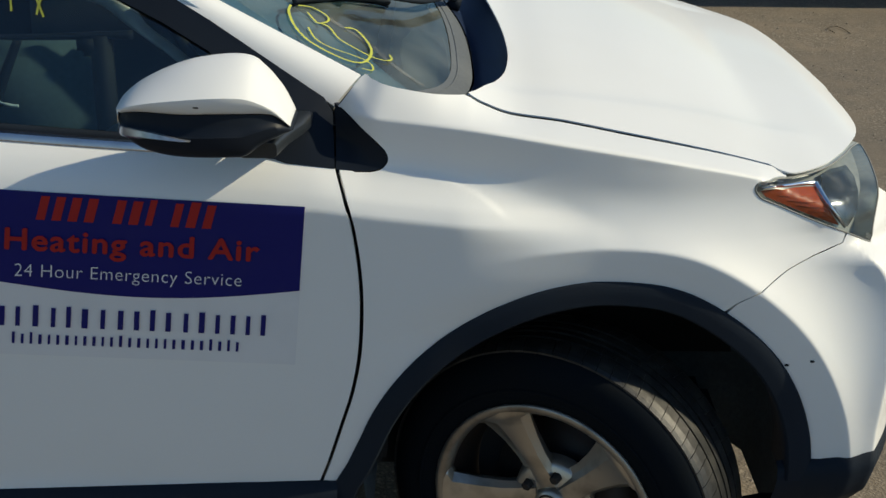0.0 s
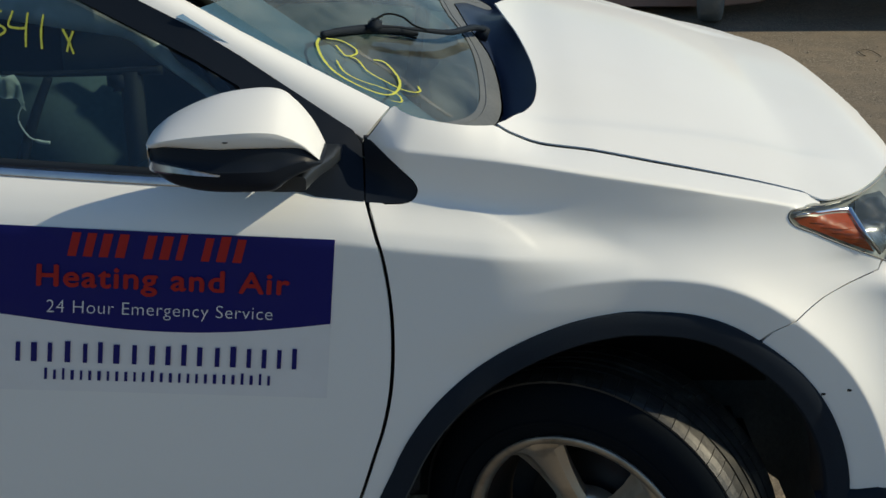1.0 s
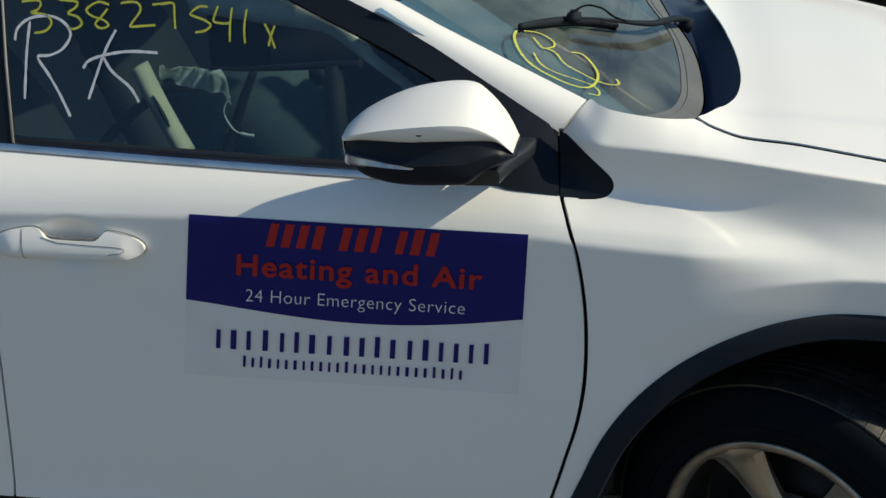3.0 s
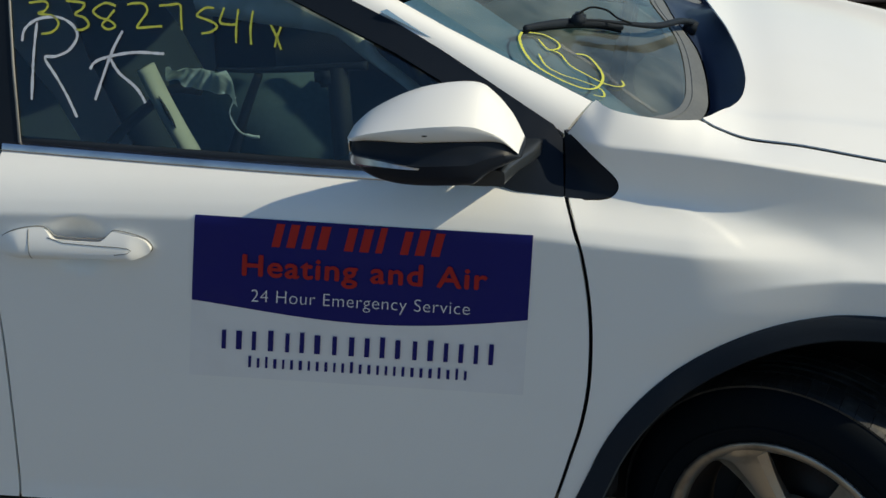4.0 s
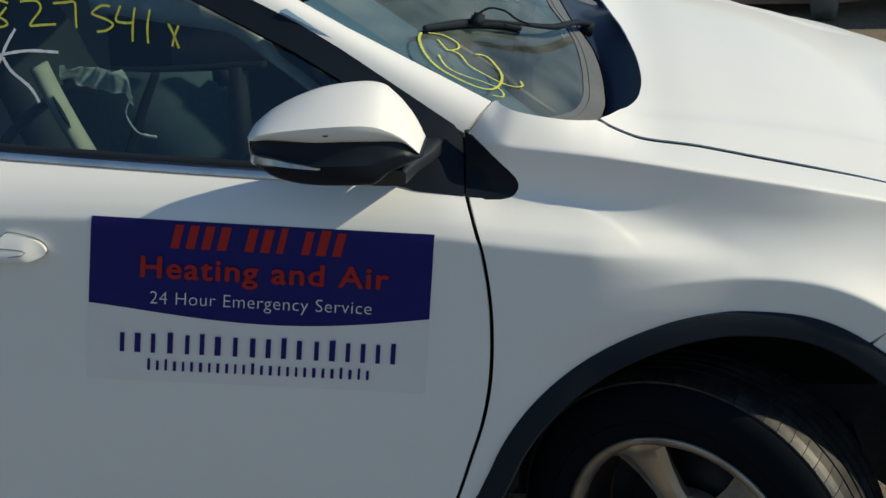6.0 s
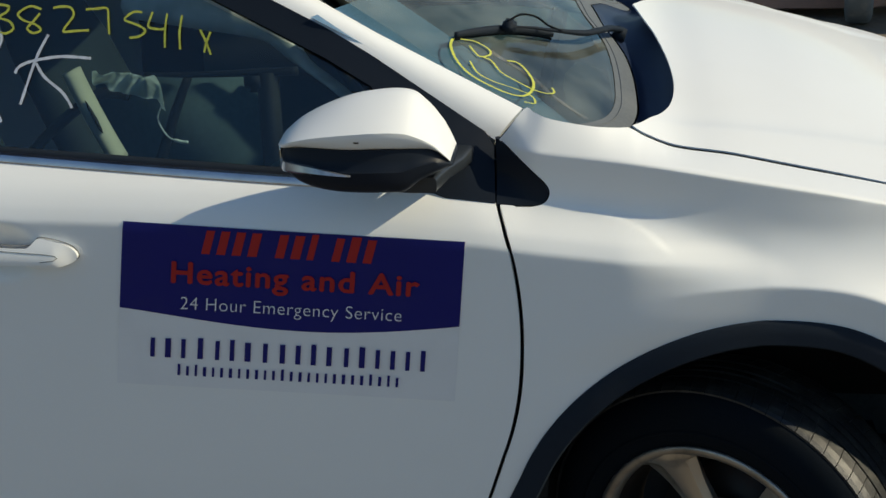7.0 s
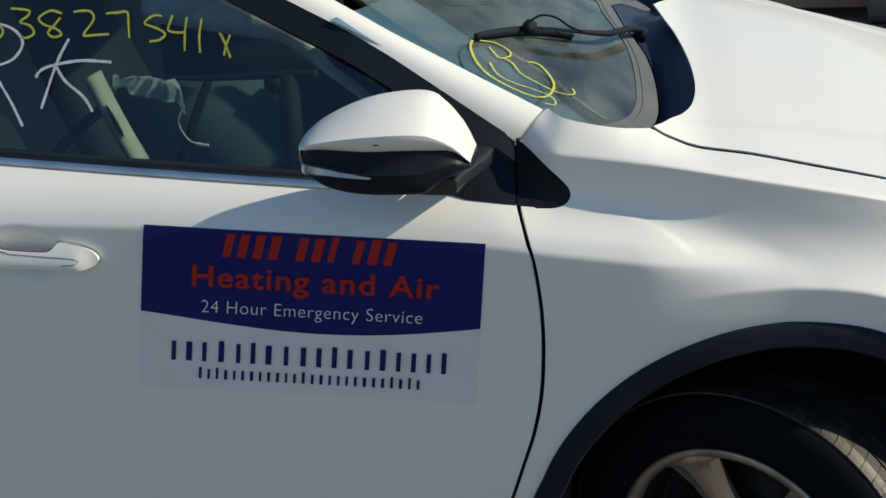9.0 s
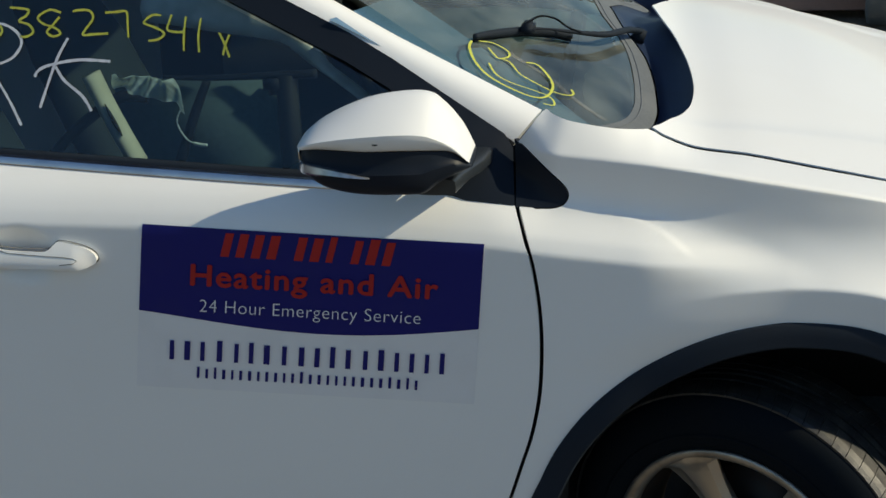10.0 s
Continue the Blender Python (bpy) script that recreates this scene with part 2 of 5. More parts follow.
def panel_mesh(outline, surf, res=0.014, depth=0.012, lines=()):
    """A sheet-metal panel: the outline in surface coordinates, filled with a fine net laid on surf(u, v), with rolled-in edges.
    lines: rows of extra points along creases, so that they stay crisp."""
    from mathutils.geometry import delaunay_2d_cdt
    ring = resample(outline, res)
    pts = list(ring)
    us, vs = [p.x for p in ring], [p.y for p in ring]
    for line in lines:
        arr = np.array([(p.x, p.y) for p in pts])
        for q in line:
            if inside(ring, *q) and np.min((arr[:, 0] - q[0]) ** 2 + (arr[:, 1] - q[1]) ** 2) > 0.0022 ** 2:
                pts.append(Vector(q))
    arr = np.array([(p.x, p.y) for p in pts])
    rows = int((max(vs) - min(vs)) / (res * 0.866)) + 1
    for r in range(rows):
        v = min(vs) + (r + 0.5) * res * 0.866
        u = min(us) + (0.5 * res if r % 2 else 0)
        while u < max(us):
            if inside(ring, u, v) and np.min((arr[:, 0] - u) ** 2 + (arr[:, 1] - v) ** 2) > (0.55 * res) ** 2:
                pts.append(Vector((u, v)))
            u += res
    n = len(ring)
    co, _, faces, *_ = delaunay_2d_cdt(pts, [(i, (i + 1) % n) for i in range(n)], [], 1, 1e-7)
    bm = bmesh.new()
    vv = [bm.verts.new(surf(p[0], p[1])) for p in co]
    for f in faces:
        try:
            bm.faces.new([vv[i] for i in f])
        except ValueError:
            pass
    bmesh.ops.recalc_face_normals(bm, faces=bm.faces)
    bm.normal_update()
    # outward is away from the car's middle line: -y or +z
    s = sum((f.normal.z * 0.6 - f.normal.y + 0.3 * f.normal.x) * f.calc_area() for f in bm.faces)
    if s < 0:
        bmesh.ops.reverse_faces(bm, faces=bm.faces)
        bm.normal_update()
    if depth:
        edges = [e for e in bm.edges if e.is_boundary]
        nor = {v: v.normal.copy() for e in edges for v in e.verts}
        ret = bmesh.ops.extrude_edge_only(bm, edges=edges)
        moved = [g for g in ret["geom"] if isinstance(g, bmesh.types.BMVert)]
        orig = {tuple(round(c, 6) for c in v.co): nn for v, nn in nor.items()}
        for v in moved:
            nn = orig.get(tuple(round(c, 6) for c in v.co))
            if nn is not None:
                v.co -= nn * depth
        for e in edges:
            e.smooth = False
    return bm


def mirrored(bm):
    """The same piece on the car's other side."""
    b2 = bm.copy()
    for v in b2.verts:
        v.co.y = 2 * MID - v.co.y
    bmesh.ops.reverse_faces(b2, faces=b2.faces)
    return b2


def loft(rings, closed=True, cap=True):
    """Skin of a row of rings with equal counts."""
    bm = bmesh.new()
    vs = [[bm.verts.new(p) for p in r] for r in rings]
    k = len(rings[0])
    for a, b in zip(vs, vs[1:]):
        for i in range(k if closed else k - 1):
            j = (i + 1) % k
            bm.faces.new((a[i], a[j], b[j], b[i]))
    if cap and closed:
        bm.faces.new(list(reversed(vs[0])))
        bm.faces.new(vs[-1])
    bmesh.ops.recalc_face_normals(bm, faces=bm.faces)
    return bm


def tube(path, radius, sides=8, flat=1.0):
    """A rod along a path; radius may be a number or a list."""
    rings = []
    for i, p in enumerate(path):
        p = Vector(p)
        d = (Vector(path[min(i + 1, len(path) - 1)]) - Vector(path[max(i - 1, 0)])).normalized()
        a = d.cross(Vector((0, 0, 1)))
        a = a.normalized() if a.length > 1e-4 else Vector((1, 0, 0))
        b = a.cross(d)
        r = radius[i] if isinstance(radius, (list, tuple)) else radius
        rings.append([p + a * r * math.cos(k * math.tau / sides) + b * r * flat * math.sin(k * math.tau / sides) for k in range(sides)])
    return loft(rings)


def box(size, at=(0, 0, 0), bevel=0.0, seg=2):
    bm = bmesh.new()
    bmesh.ops.create_cube(bm, size=1)
    for v in bm.verts:
        v.co = Vector(at) + Vector([c * s for c, s in zip(v.co, size)])
    if bevel:
        bmesh.ops.bevel(bm, geom=list(bm.edges), offset=bevel, segments=seg, affect="EDGES")
    return bm


def revolve(profile, n=96, closed=False, m=None):
    """Turn a profile of (radius, offset along the axle) round the local y axis."""
    rings = []
    for i in range(n):
        a = i * math.tau / n
        rings.append([Vector((r * math.cos(a), o, r * math.sin(a))) for r, o in profile])
    bm = bmesh.new()
    vs = [[bm.verts.new(p) for p in r] for r in rings]
    k = len(profile)
    for i in range(n):
        a, b = vs[i], vs[(i + 1) % n]
        for j in range(k if closed else k - 1):
            l = (j + 1) % k
            bm.faces.new((a[j], a[l], b[l], b[j]))
    bmesh.ops.recalc_face_normals(bm, faces=bm.faces)
    if m is not None:
        bm.transform(m)
    return bm


# ---------------------------------------------------------------- the shape of the car's body
MID = 0.915            # the car's middle line
GROUND = -0.04
ARCH_X, ARCH_Z = -0.016, 0.404
FLARE = ((0.527, 0.52), (0.606, 0.529), (0.684, 0.541), (0.751, 0.542), (0.796, 0.528), (0.843, 0.493), (0.873, 0.433))


def arch_radius(th):
    """Radius of the wheel opening's outer trim edge; th from the front round over the top."""
    s = math.sin(2 * th)
    return 0.424 - 0.0105 * abs(s) + 0.0200 * s + 0.0045 * smoothstep(1.9, 2.8, th) - 0.010 * math.exp(-((th - 1.50) / 0.24) ** 2) - 0.004 * math.exp(-((th - 0.95) / 0.25) ** 2) + 0.012 * smoothstep(1.65, 2.55, th)


def crease_z(x):
    return 0.953 + 0.048 * (1 - math.exp(min(0.0, (x + 0.43) / 0.35))) if x < -0.43 else 0.953 - 0.100 * (x + 0.43)


def belt_z(x):
    return 1.068 - 0.057 * (x + 0.821)


def seam_z(x):
    """Height of the line where the wing, and further on the head lamp, meets the bonnet."""
    return lerp_table(((-0.60, 1.20), (-0.40, 1.165), (-0.253, 1.134), (-0.225, 1.117), (-0.168, 1.092), (-0.071, 1.076), (0.032, 1.055), (0.136, 1.033),
                       (0.242, 1.009), (0.31, 0.991), (0.344, 0.981), (0.396, 0.975), (0.461, 0.968), (0.552, 0.955), (0.60, 0.935), (0.64, 0.915)), x)


def flare_x(z):
    """Where the bumper's flared side ends and its nose begins."""
    return lerp_table(FLARE, z)


def corner(x, z):
    """How far the nose curves in, seen from above."""
    s = 0.13 * (1 - math.exp(-(0.95 - min(z, 1.02)) / 0.12))
    q = max(0.0, x - s - 0.08)
    low = smoothstep(0.872, 0.84, z)
    high = 0.25 * q * q + 5.6 * max(0.0, q - 0.285) ** 2
    if low <= 0:
        return high
    d = x - flare_x(z)
    bulge = 0.75 + 1.05 * smoothstep(0.84, 0.56, z)
    p = 0.25 * q * q - bulge * max(0.0, min(q, q - d) - 0.14) ** 2
    p += 1.1 * ramp_up(d, 0.004) + 5.0 * max(0.0, d) ** 2
    return high + (p - high) * low


def ramp_up(u, e):
    """0 below zero, u above, rounded over about e."""
    return (math.sqrt(u * u + e * e) + u) / 2


def door_flat(x, z):
    """The door's skin: a broad shoulder above the crease, an undercut side below it."""
    u = z - crease_z(x)
    v = max(-0.6, min(0.0, u))
    y = -0.030 - 0.080 * v + 0.040 * v * v
    top = min(u, 0.105)
    y1 = 0.42 * ramp_up(top, 0.004) + 0.26 * ramp_up(top - 0.024, 0.006) + 0.77 * ramp_up(top - 0.054, 0.010) + 0.30 * max(0.0, u - 0.105)
    f = smoothstep(-0.52, -0.40, x)
    if f > 0:
        yw = 0.70 * (ramp_up(u, 0.004) - ramp_up(u - 0.024, 0.004)) + 1.30 * (ramp_up(u - 0.024, 0.004) - ramp_up(u - 0.066, 0.020))
        y1 += (yw + 0.06 * max(0.0, u - 0.07) - y1) * f
    return y + y1


def door_y(x, z):
    """The same with the dished cups behind the handles."""
    y = door_flat(x, z)
    for hx in (-1.352, -2.282):
        r2 = ((x - hx) / 0.072) ** 2 + ((z - 0.938) / 0.058) ** 2
        if r2 < 1:
            y += 0.024 * (1 - r2) ** 1.3
    return y


CREASE = ((-0.429, 1.1114), (-0.39, 1.1072), (-0.312, 1.1), (-0.228, 1.0921), (-0.154, 1.0821), (-0.076, 1.0676), (-0.004, 1.054), (0.068, 1.0399), (0.14, 1.0239), (0.214, 1.0075), (0.278, 0.9916), (0.332, 0.9781))
SEAM_Y = ((-0.476, 0.0601), (-0.43, 0.0868), (-0.39, 0.0764), (-0.34, 0.0779), (-0.3, 0.0863), (-0.265, 0.104), (-0.25, 0.1115), (-0.22, 0.1169), (-0.18, 0.1248), (-0.14, 0.1313), (-0.1, 0.1332), (-0.05, 0.1328))


def wing_crease_z(x):
    """Height of the wing's upper crease."""
    return lerp_table(CREASE, x)


def seam_y(x):
    """How far in the wing's top edge lies."""
    return lerp_table(SEAM_Y, x) if x < -0.05 else 0.1327 + corner(x, seam_z(x))


def wing_y(x, z):
    """The wing below its upper crease: a band round the wheel opening, a bulge, an upright waist."""
    dx, dz = x - ARCH_X, z - ARCH_Z
    r, th = math.hypot(dx, dz), math.atan2(max(dz, 0.0001), dx)
    band = 0.068 + 0.03 * smoothstep(0.0, -0.3, dx)
    r0 = arch_radius(th) + band
    fade = smoothstep(-0.50, -0.05, dx)
    back = smoothstep(0.36, 0.10, x)
    span = 0.17 - 0.060 * back
    t = (r - r0) / span
    soft = 0.003 + 0.04 * (1 - fade)
    tt = min(1.0, ramp_up(t * span, soft) / span)
    y = -0.016 + 0.009 * back + (0.062 - 0.028 * back + 0.026 * smoothstep(-0.25, 0.25, x) * smoothstep(0.58, 0.30, x)) * (1 - (1 - tt) ** (1.75 + 0.65 * back))
    y += 0.16 * ramp_up(r0 - r, 0.003)
    return y + corner(x, z)


ARC = ((0.940, -0.176), (0.948, -0.184), (0.964, -0.204), (0.979, -0.227), (0.994, -0.261), (1.003, -0.283), (1.02, -0.32))


def arc_step(x, z):
    """The short step at which the shoulder band ends on the wing."""
    if not (0.93 < z < 1.03 and -0.36 < x < 0.0):
        return 0.0
    d = (x - lerp_table(ARC, z)) * 0.62
    along = smoothstep(0.936, 0.956, z) * smoothstep(1.022, 0.985, z)
    return 0.0024 * along * (smoothstep(-0.005, 0.005, d) - smoothstep(0.005, 0.085, d))


def waist_y(x, z):
    return plain_waist_y(x, z) + arc_step(x, z)


def plain_waist_y(x, z):
    g = smoothstep(0.70, 0.84, z) * smoothstep(1.10, 0.96, z)
    band = smoothstep(0.895, 0.970, z) * smoothstep(1.03, 0.99, z)
    w = smoothstep(-0.45 + 0.18 * g, -0.10 + (0.15 - 0.12 * band) * g, x)
    if w <= 0:
        return door_y(x, z)
    if w >= 1:
        return wing_y(x, z)
    return (1 - w) * door_y(x, z) + w * wing_y(x, z)


def side_y(x, z):
    if x < -0.50 or z < 0.9:
        return waist_y(x, z)
    zk, top = wing_crease_z(x), seam_z(x)
    zk -= 0.045 * smoothstep(0.27, 0.42, x)
    early = 0.020 * smoothstep(0.16, 0.02, x)
    rear = smoothstep(0.08, -0.42, x)
    hang = 0.13 - 0.3 * early + 0.05 * rear
    y = waist_y(x, min(z, zk)) - hang * ramp_up(min(z, zk) - (zk - 0.05 - early - 0.03 * rear), 0.028) * smoothstep(-0.50, -0.40, x)
    lift = max(0.004, seam_y(x) - waist_y(x, zk) + 0.0042) / max(0.004, top - zk)
    new_y = y + lift * (ramp_up(z - zk, 0.0008) if z > zk - 0.004 else 0.0)
    f = smoothstep(-0.50, -0.43, x)
    return new_y if f >= 1 else (1 - f) * waist_y(x, z) + f * new_y


def side(x, z):
    return Vector((x, side_y(x, z), z))


def glass_y(z):
    return 0.052 + 0.30 * (z - 1.05)


RIM = [(0.412, 0.193), (0.468, 0.270), (0.521, 0.362), (0.560, 0.450), (0.590, 0.560), (0.610, 0.700), (0.620, 0.860)]


def edge_gap(x):
    return 0.016 - 0.009 * smoothstep(0.05, 0.30, x)


def edge_y(x):
    """Where the bonnet's edge runs, just inside the wing's and the lamp's, then round the nose."""
    if x < 0.31:
        return side_y(x, seam_z(x)) + edge_gap(x)
    return lerp_table([(0.31, side_y(0.31, seam_z(0.31)) + 0.0075), (0.344, 0.137)] + RIM, x)


def bonnet_z(x, y):
    """A crowned sheet that falls away to its rim at the nose, with a soft ridge along each side."""
    ye = edge_y(x)
    ze = seam_z(min(x, 0.46)) + 0.001 - 0.05 * max(0.0, x - 0.46) - 3.0 * max(0.0, x - 0.52) ** 2
    q = max(0.0, min(1.0, (y - ye) / (MID - ye)))
    crown = 0.074 * (1 - (max(0.0, x - 0.1) / 0.54) ** 1.5)
    fall = 0.006 * smoothstep(0.50, 0.36, x)
    u = smoothstep(0.0, 0.065, y - 0.255 - 0.24 * (x - 0.057))
    return ze + crown * (1 - (1 - q) ** 2) - fall * u


def bonnet(x, y):
    yy = y if y <= MID else 2 * MID - y
    return Vector((x, y, bonnet_z(x, yy)))


def crease_rows(make, offsets=(-0.005, -0.0025, 0.0, 0.0025, 0.005)):
    return [make(o) for o in offsets]


BAND_ROWS = crease_rows(lambda o: [(ARCH_X + (arch_radius(radians(a)) + 0.068 + 0.03 * smoothstep(0.0, -0.3, (arch_radius(radians(a)) + 0.07) * math.cos(radians(a))) + o) * math.cos(radians(a)),
                                    ARCH_Z + (arch_radius(radians(a)) + 0.068 + 0.03 * smoothstep(0.0, -0.3, (arch_radius(radians(a)) + 0.07) * math.cos(radians(a))) + o) * math.sin(radians(a)))
                                   for a in [4 + 1.0 * k for k in range(122)]])
ARC_ROWS = crease_rows(lambda o: [(lerp_table(ARC, 0.936 + 0.004 * k) + o, 0.936 + 0.004 * k) for k in range(22)], (-0.012, -0.008, -0.004, 0.0, 0.004, 0.008, 0.012))
SHOULDER_ROWS = crease_rows(lambda o: [(-1.6 + 0.010 * k, crease_z(-1.6 + 0.010 * k) + o) for k in range(152)], (-0.010, -0.005, 0.0, 0.005, 0.012, 0.019, 0.024, 0.029, 0.036))
WING_ROWS = crease_rows(lambda o: [(-0.5 + 0.008 * k, wing_crease_z(-0.5 + 0.008 * k) + o) for k in range(112)], (-0.009, -0.005, -0.002, 0.0, 0.001, 0.0025, 0.005, 0.009))
RIDGE_ROWS = [[(-0.15 + 0.012 * k, y) for k in range(52) for y in (v + 0.24 * (-0.15 + 0.012 * k - 0.057),)] for v in (0.264, 0.267, 0.270, 0.273, 0.277, 0.283, 0.291, 0.30)]
FLARE_ROWS = crease_rows(lambda o: [(flare_x(0.48 + 0.006 * k) + o, 0.48 + 0.006 * k) for k in range(68)], (-0.006, -0.003, 0.0, 0.003, 0.006))


# ---------------------------------------------------------------- ground
def asphalt():
    m = bpy.data.materials.new("asphalt")
    m.use_nodes = True
    t = m.node_tree
    b = t.nodes["Principled BSDF"]
    b.inputs["Roughness"].default_value = 0.9
    co = t.nodes.new("ShaderNodeTexCoord")

    def tex(kind, scale, **kw):
        n = t.nodes.new(kind)
        n.inputs["Scale"].default_value = scale
        for k, v in kw.items():
            n.inputs[k].default_value = v
        t.links.new(co.outputs["Object"], n.inputs["Vector"])
        return n

    def mix(fac, a, c):
        n = t.nodes.new("ShaderNodeMix")
        n.data_type = "RGBA"
        t.links.new(fac, n.inputs[0])
        for i, v in ((6, a), (7, c)):
            if isinstance(v, tuple):
                n.inputs[i].default_value = (*v, 1)
            else:
                t.links.new(v, n.inputs[i])
        return n.outputs[2]

    def ramp(src, lo, hi):
        n = t.nodes.new("ShaderNodeMapRange")
        n.inputs[1].default_value, n.inputs[2].default_value = lo, hi
        t.links.new(src, n.inputs[0])
        return n.outputs[0]
    stones = tex("ShaderNodeTexVoronoi", 120.0)
    fine = tex("ShaderNodeTexNoise", 230.0, Detail=5.0)
    big = tex("ShaderNodeTexNoise", 0.9, Detail=6.0)
    mid = tex("ShaderNodeTexNoise", 7.0, Detail=6.0)
    c = mix(ramp(fine.outputs["Fac"], 0.3, 0.7), (0.088, 0.074, 0.057), (0.225, 0.188, 0.138))
    sep = t.nodes.new("ShaderNodeSeparateColor")
    t.links.new(stones.outputs["Color"], sep.inputs[0])
    c = mix(ramp(sep.outputs[0], 0.72, 1.0), c, (0.33, 0.28, 0.21))
    c = mix(ramp(mid.outputs["Fac"], 0.45, 0.75), c, (0.225, 0.183, 0.130))
    c = mix(ramp(big.outputs["Fac"], 0.45, 0.8), c, (0.125, 0.107, 0.086))
    t.links.new(c, b.inputs["Base Color"])
    bp = t.nodes.new("ShaderNodeBump")
    bp.inputs["Strength"].default_value, bp.inputs["Distance"].default_value = 0.4, 0.005
    t.links.new(stones.outputs["Distance"], bp.inputs["Height"])
    bp2 = t.nodes.new("ShaderNodeBump")
    bp2.inputs["Strength"].default_value, bp2.inputs["Distance"].default_value = 0.5, 0.003
    t.links.new(fine.outputs["Fac"], bp2.inputs["Height"])
    t.links.new(bp.outputs[0], bp2.inputs["Normal"])
    t.links.new(bp2.outputs[0], b.inputs["Normal"])
    return m


ASPHALT = asphalt()
bm = bmesh.new()
ring_r = [0, 2, 4, 8, 16, 40, 120, 400, 1500, 4000]
prev = None
for i, r in enumerate(ring_r):
    cur = [bm.verts.new((r * math.cos(k * math.tau / 48), r * math.sin(k * math.tau / 48), GROUND)) for k in range(48)] if r else [bm.verts.new((0, 0, GROUND))]
    if prev:
        for k in range(48):
            if len(prev) == 1:
                bm.faces.new((prev[0], cur[k], cur[(k + 1) % 48]))
            else:
                bm.faces.new((prev[k], cur[k], cur[(k + 1) % 48], prev[(k + 1) % 48]))
    prev = cur
tagged(part("ground", bm, ASPHALT, None), "worn brown-grey asphalt of a parking lot", "ground", kind="structure")

# ---------------------------------------------------------------- the car: outer panels
car = empty_thing("car", (-1.35, MID, GROUND), "white compact SUV with black wheel-arch cladding, parked on asphalt", "car")


def both(name, bm, mat, label="", other=True, tuck=0.0, **kw):
    """A body piece and its twin on the car's other side; tuck: how far the twin's nose drops."""
    twin = mirrored(bm) if other else None
    if twin is not None and tuck:
        for v in twin.verts:
            v.co.z -= tuck * max(0.0, v.co.x - 0.1) ** 2
    ob = part(name, bm, mat, car, label, **kw)
    if twin is not None:
        part(name, twin, mat, car, label, **kw)
    return ob


def curve2(pts, n=6):
    return [(p.x, p.y) for p in spline([(a, b, 0) for a, b in pts], n)]


GAP, FRONT_GAP = 0.0026, 0.0036
door_gap = curve2(((-0.4744, 1.0283), (-0.4667, 1.0068), (-0.4574, 0.9799), (-0.4445, 0.9341), (-0.434, 0.8551), (-0.431, 0.774), (-0.436, 0.678),
                   (-0.451, 0.592), (-0.473, 0.516), (-0.496, 0.439), (-0.514, 0.387)))
rear_gap = curve2(((-1.592, 0.365), (-1.572, 0.499), (-1.555, 0.630), (-1.541, 0.757), (-1.536, 0.867), (-1.528, 0.98), (-1.515, 1.092)))

# front door skin
outline = [(x - FRONT_GAP, z) for x, z in door_gap] + [(-0.808, 0.371), (-1.134, 0.358)] + [(x + GAP, z) for x, z in rear_gap]
outline += [(x, belt_z(x) - 0.016) for x in (-1.3, -1.1, -0.9, -0.7, -0.60)]
front_door = both("front_door", panel_mesh(outline, side, 0.0115, lines=SHOULDER_ROWS), WHITE)

# rear door and rear quarter
REAR_X = -2.66


def rear_arch(r, a0, a1, n=24):
    return [(REAR_X + r * math.cos(radians(a0 + (a1 - a0) * i / n)), ARCH_Z - 0.02 + r * math.sin(radians(a0 + (a1 - a0) * i / n))) for i in range(n + 1)]


outline = [(x - GAP, z) for x, z in rear_gap] + [(-1.9, 1.115), (-2.45, 1.155), (-2.50, 0.95), (-2.42, 0.80)]
outline += rear_arch(0.43, 62, 5, 14) + [(-2.22, 0.36), (-1.9, 0.372)]
rear_door = both("rear_door", panel_mesh(outline, side, 0.04), WHITE)
outline = [(-2.425, 0.80), (-2.505, 0.95), (-2.455, 1.155), (-2.9, 1.19), (-3.50, 1.20), (-3.58, 0.95), (-3.58, 0.50), (-3.10, 0.40)] + rear_arch(0.43, 175, 64, 22)


def rear_side(x, z):
    return Vector((x, door_y(max(x, -2.9), z) + 0.55 * max(0.0, -x - 3.05) ** 2 * 2.2, z))


both("rear_quarter", panel_mesh(outline, rear_side, 0.045), WHITE)

# front wing
def arch_pts(a0, a1, n, extra=0.0):
    out = []
    for i in range(n + 1):
        th = radians(a0 + (a1 - a0) * i / n)
        r = arch_radius(th) + extra
        out.append((ARCH_X + r * math.cos(th), ARCH_Z + r * math.sin(th)))
    return out


SEAM_END = (0.222, 0.771)
th_seam = math.degrees(math.atan2(SEAM_END[1] - ARCH_Z, SEAM_END[0] - ARCH_X))
wing_top = curve2(((-0.476, 1.114), (-0.431, 1.171), (-0.412, 1.168), (-0.383, 1.159), (-0.314, 1.145), (-0.265, 1.136)), 4)
outline = wing_top + [(x, seam_z(x)) for x in [-0.253 + 0.0115 * k for k in range(52)] + [0.342]]
outline += curve2(((0.339, 0.9755), (0.308, 0.9825), (0.2775, 0.9855), (0.268, 0.972), (0.2815, 0.9535), (0.315, 0.9395), (0.358, 0.9205), (0.402, 0.9025), (0.4455, 0.8845)), 3)
outline += [(0.4400, 0.8692), (0.3837, 0.8517), (0.3321, 0.8328), (0.27, 0.803), (0.24, 0.785)]
outline += arch_pts(th_seam, 168, 36) + [(-0.460, 0.43), (-0.485, 0.386)]
outline += [(x + FRONT_GAP, z) for x, z in reversed(door_gap)]
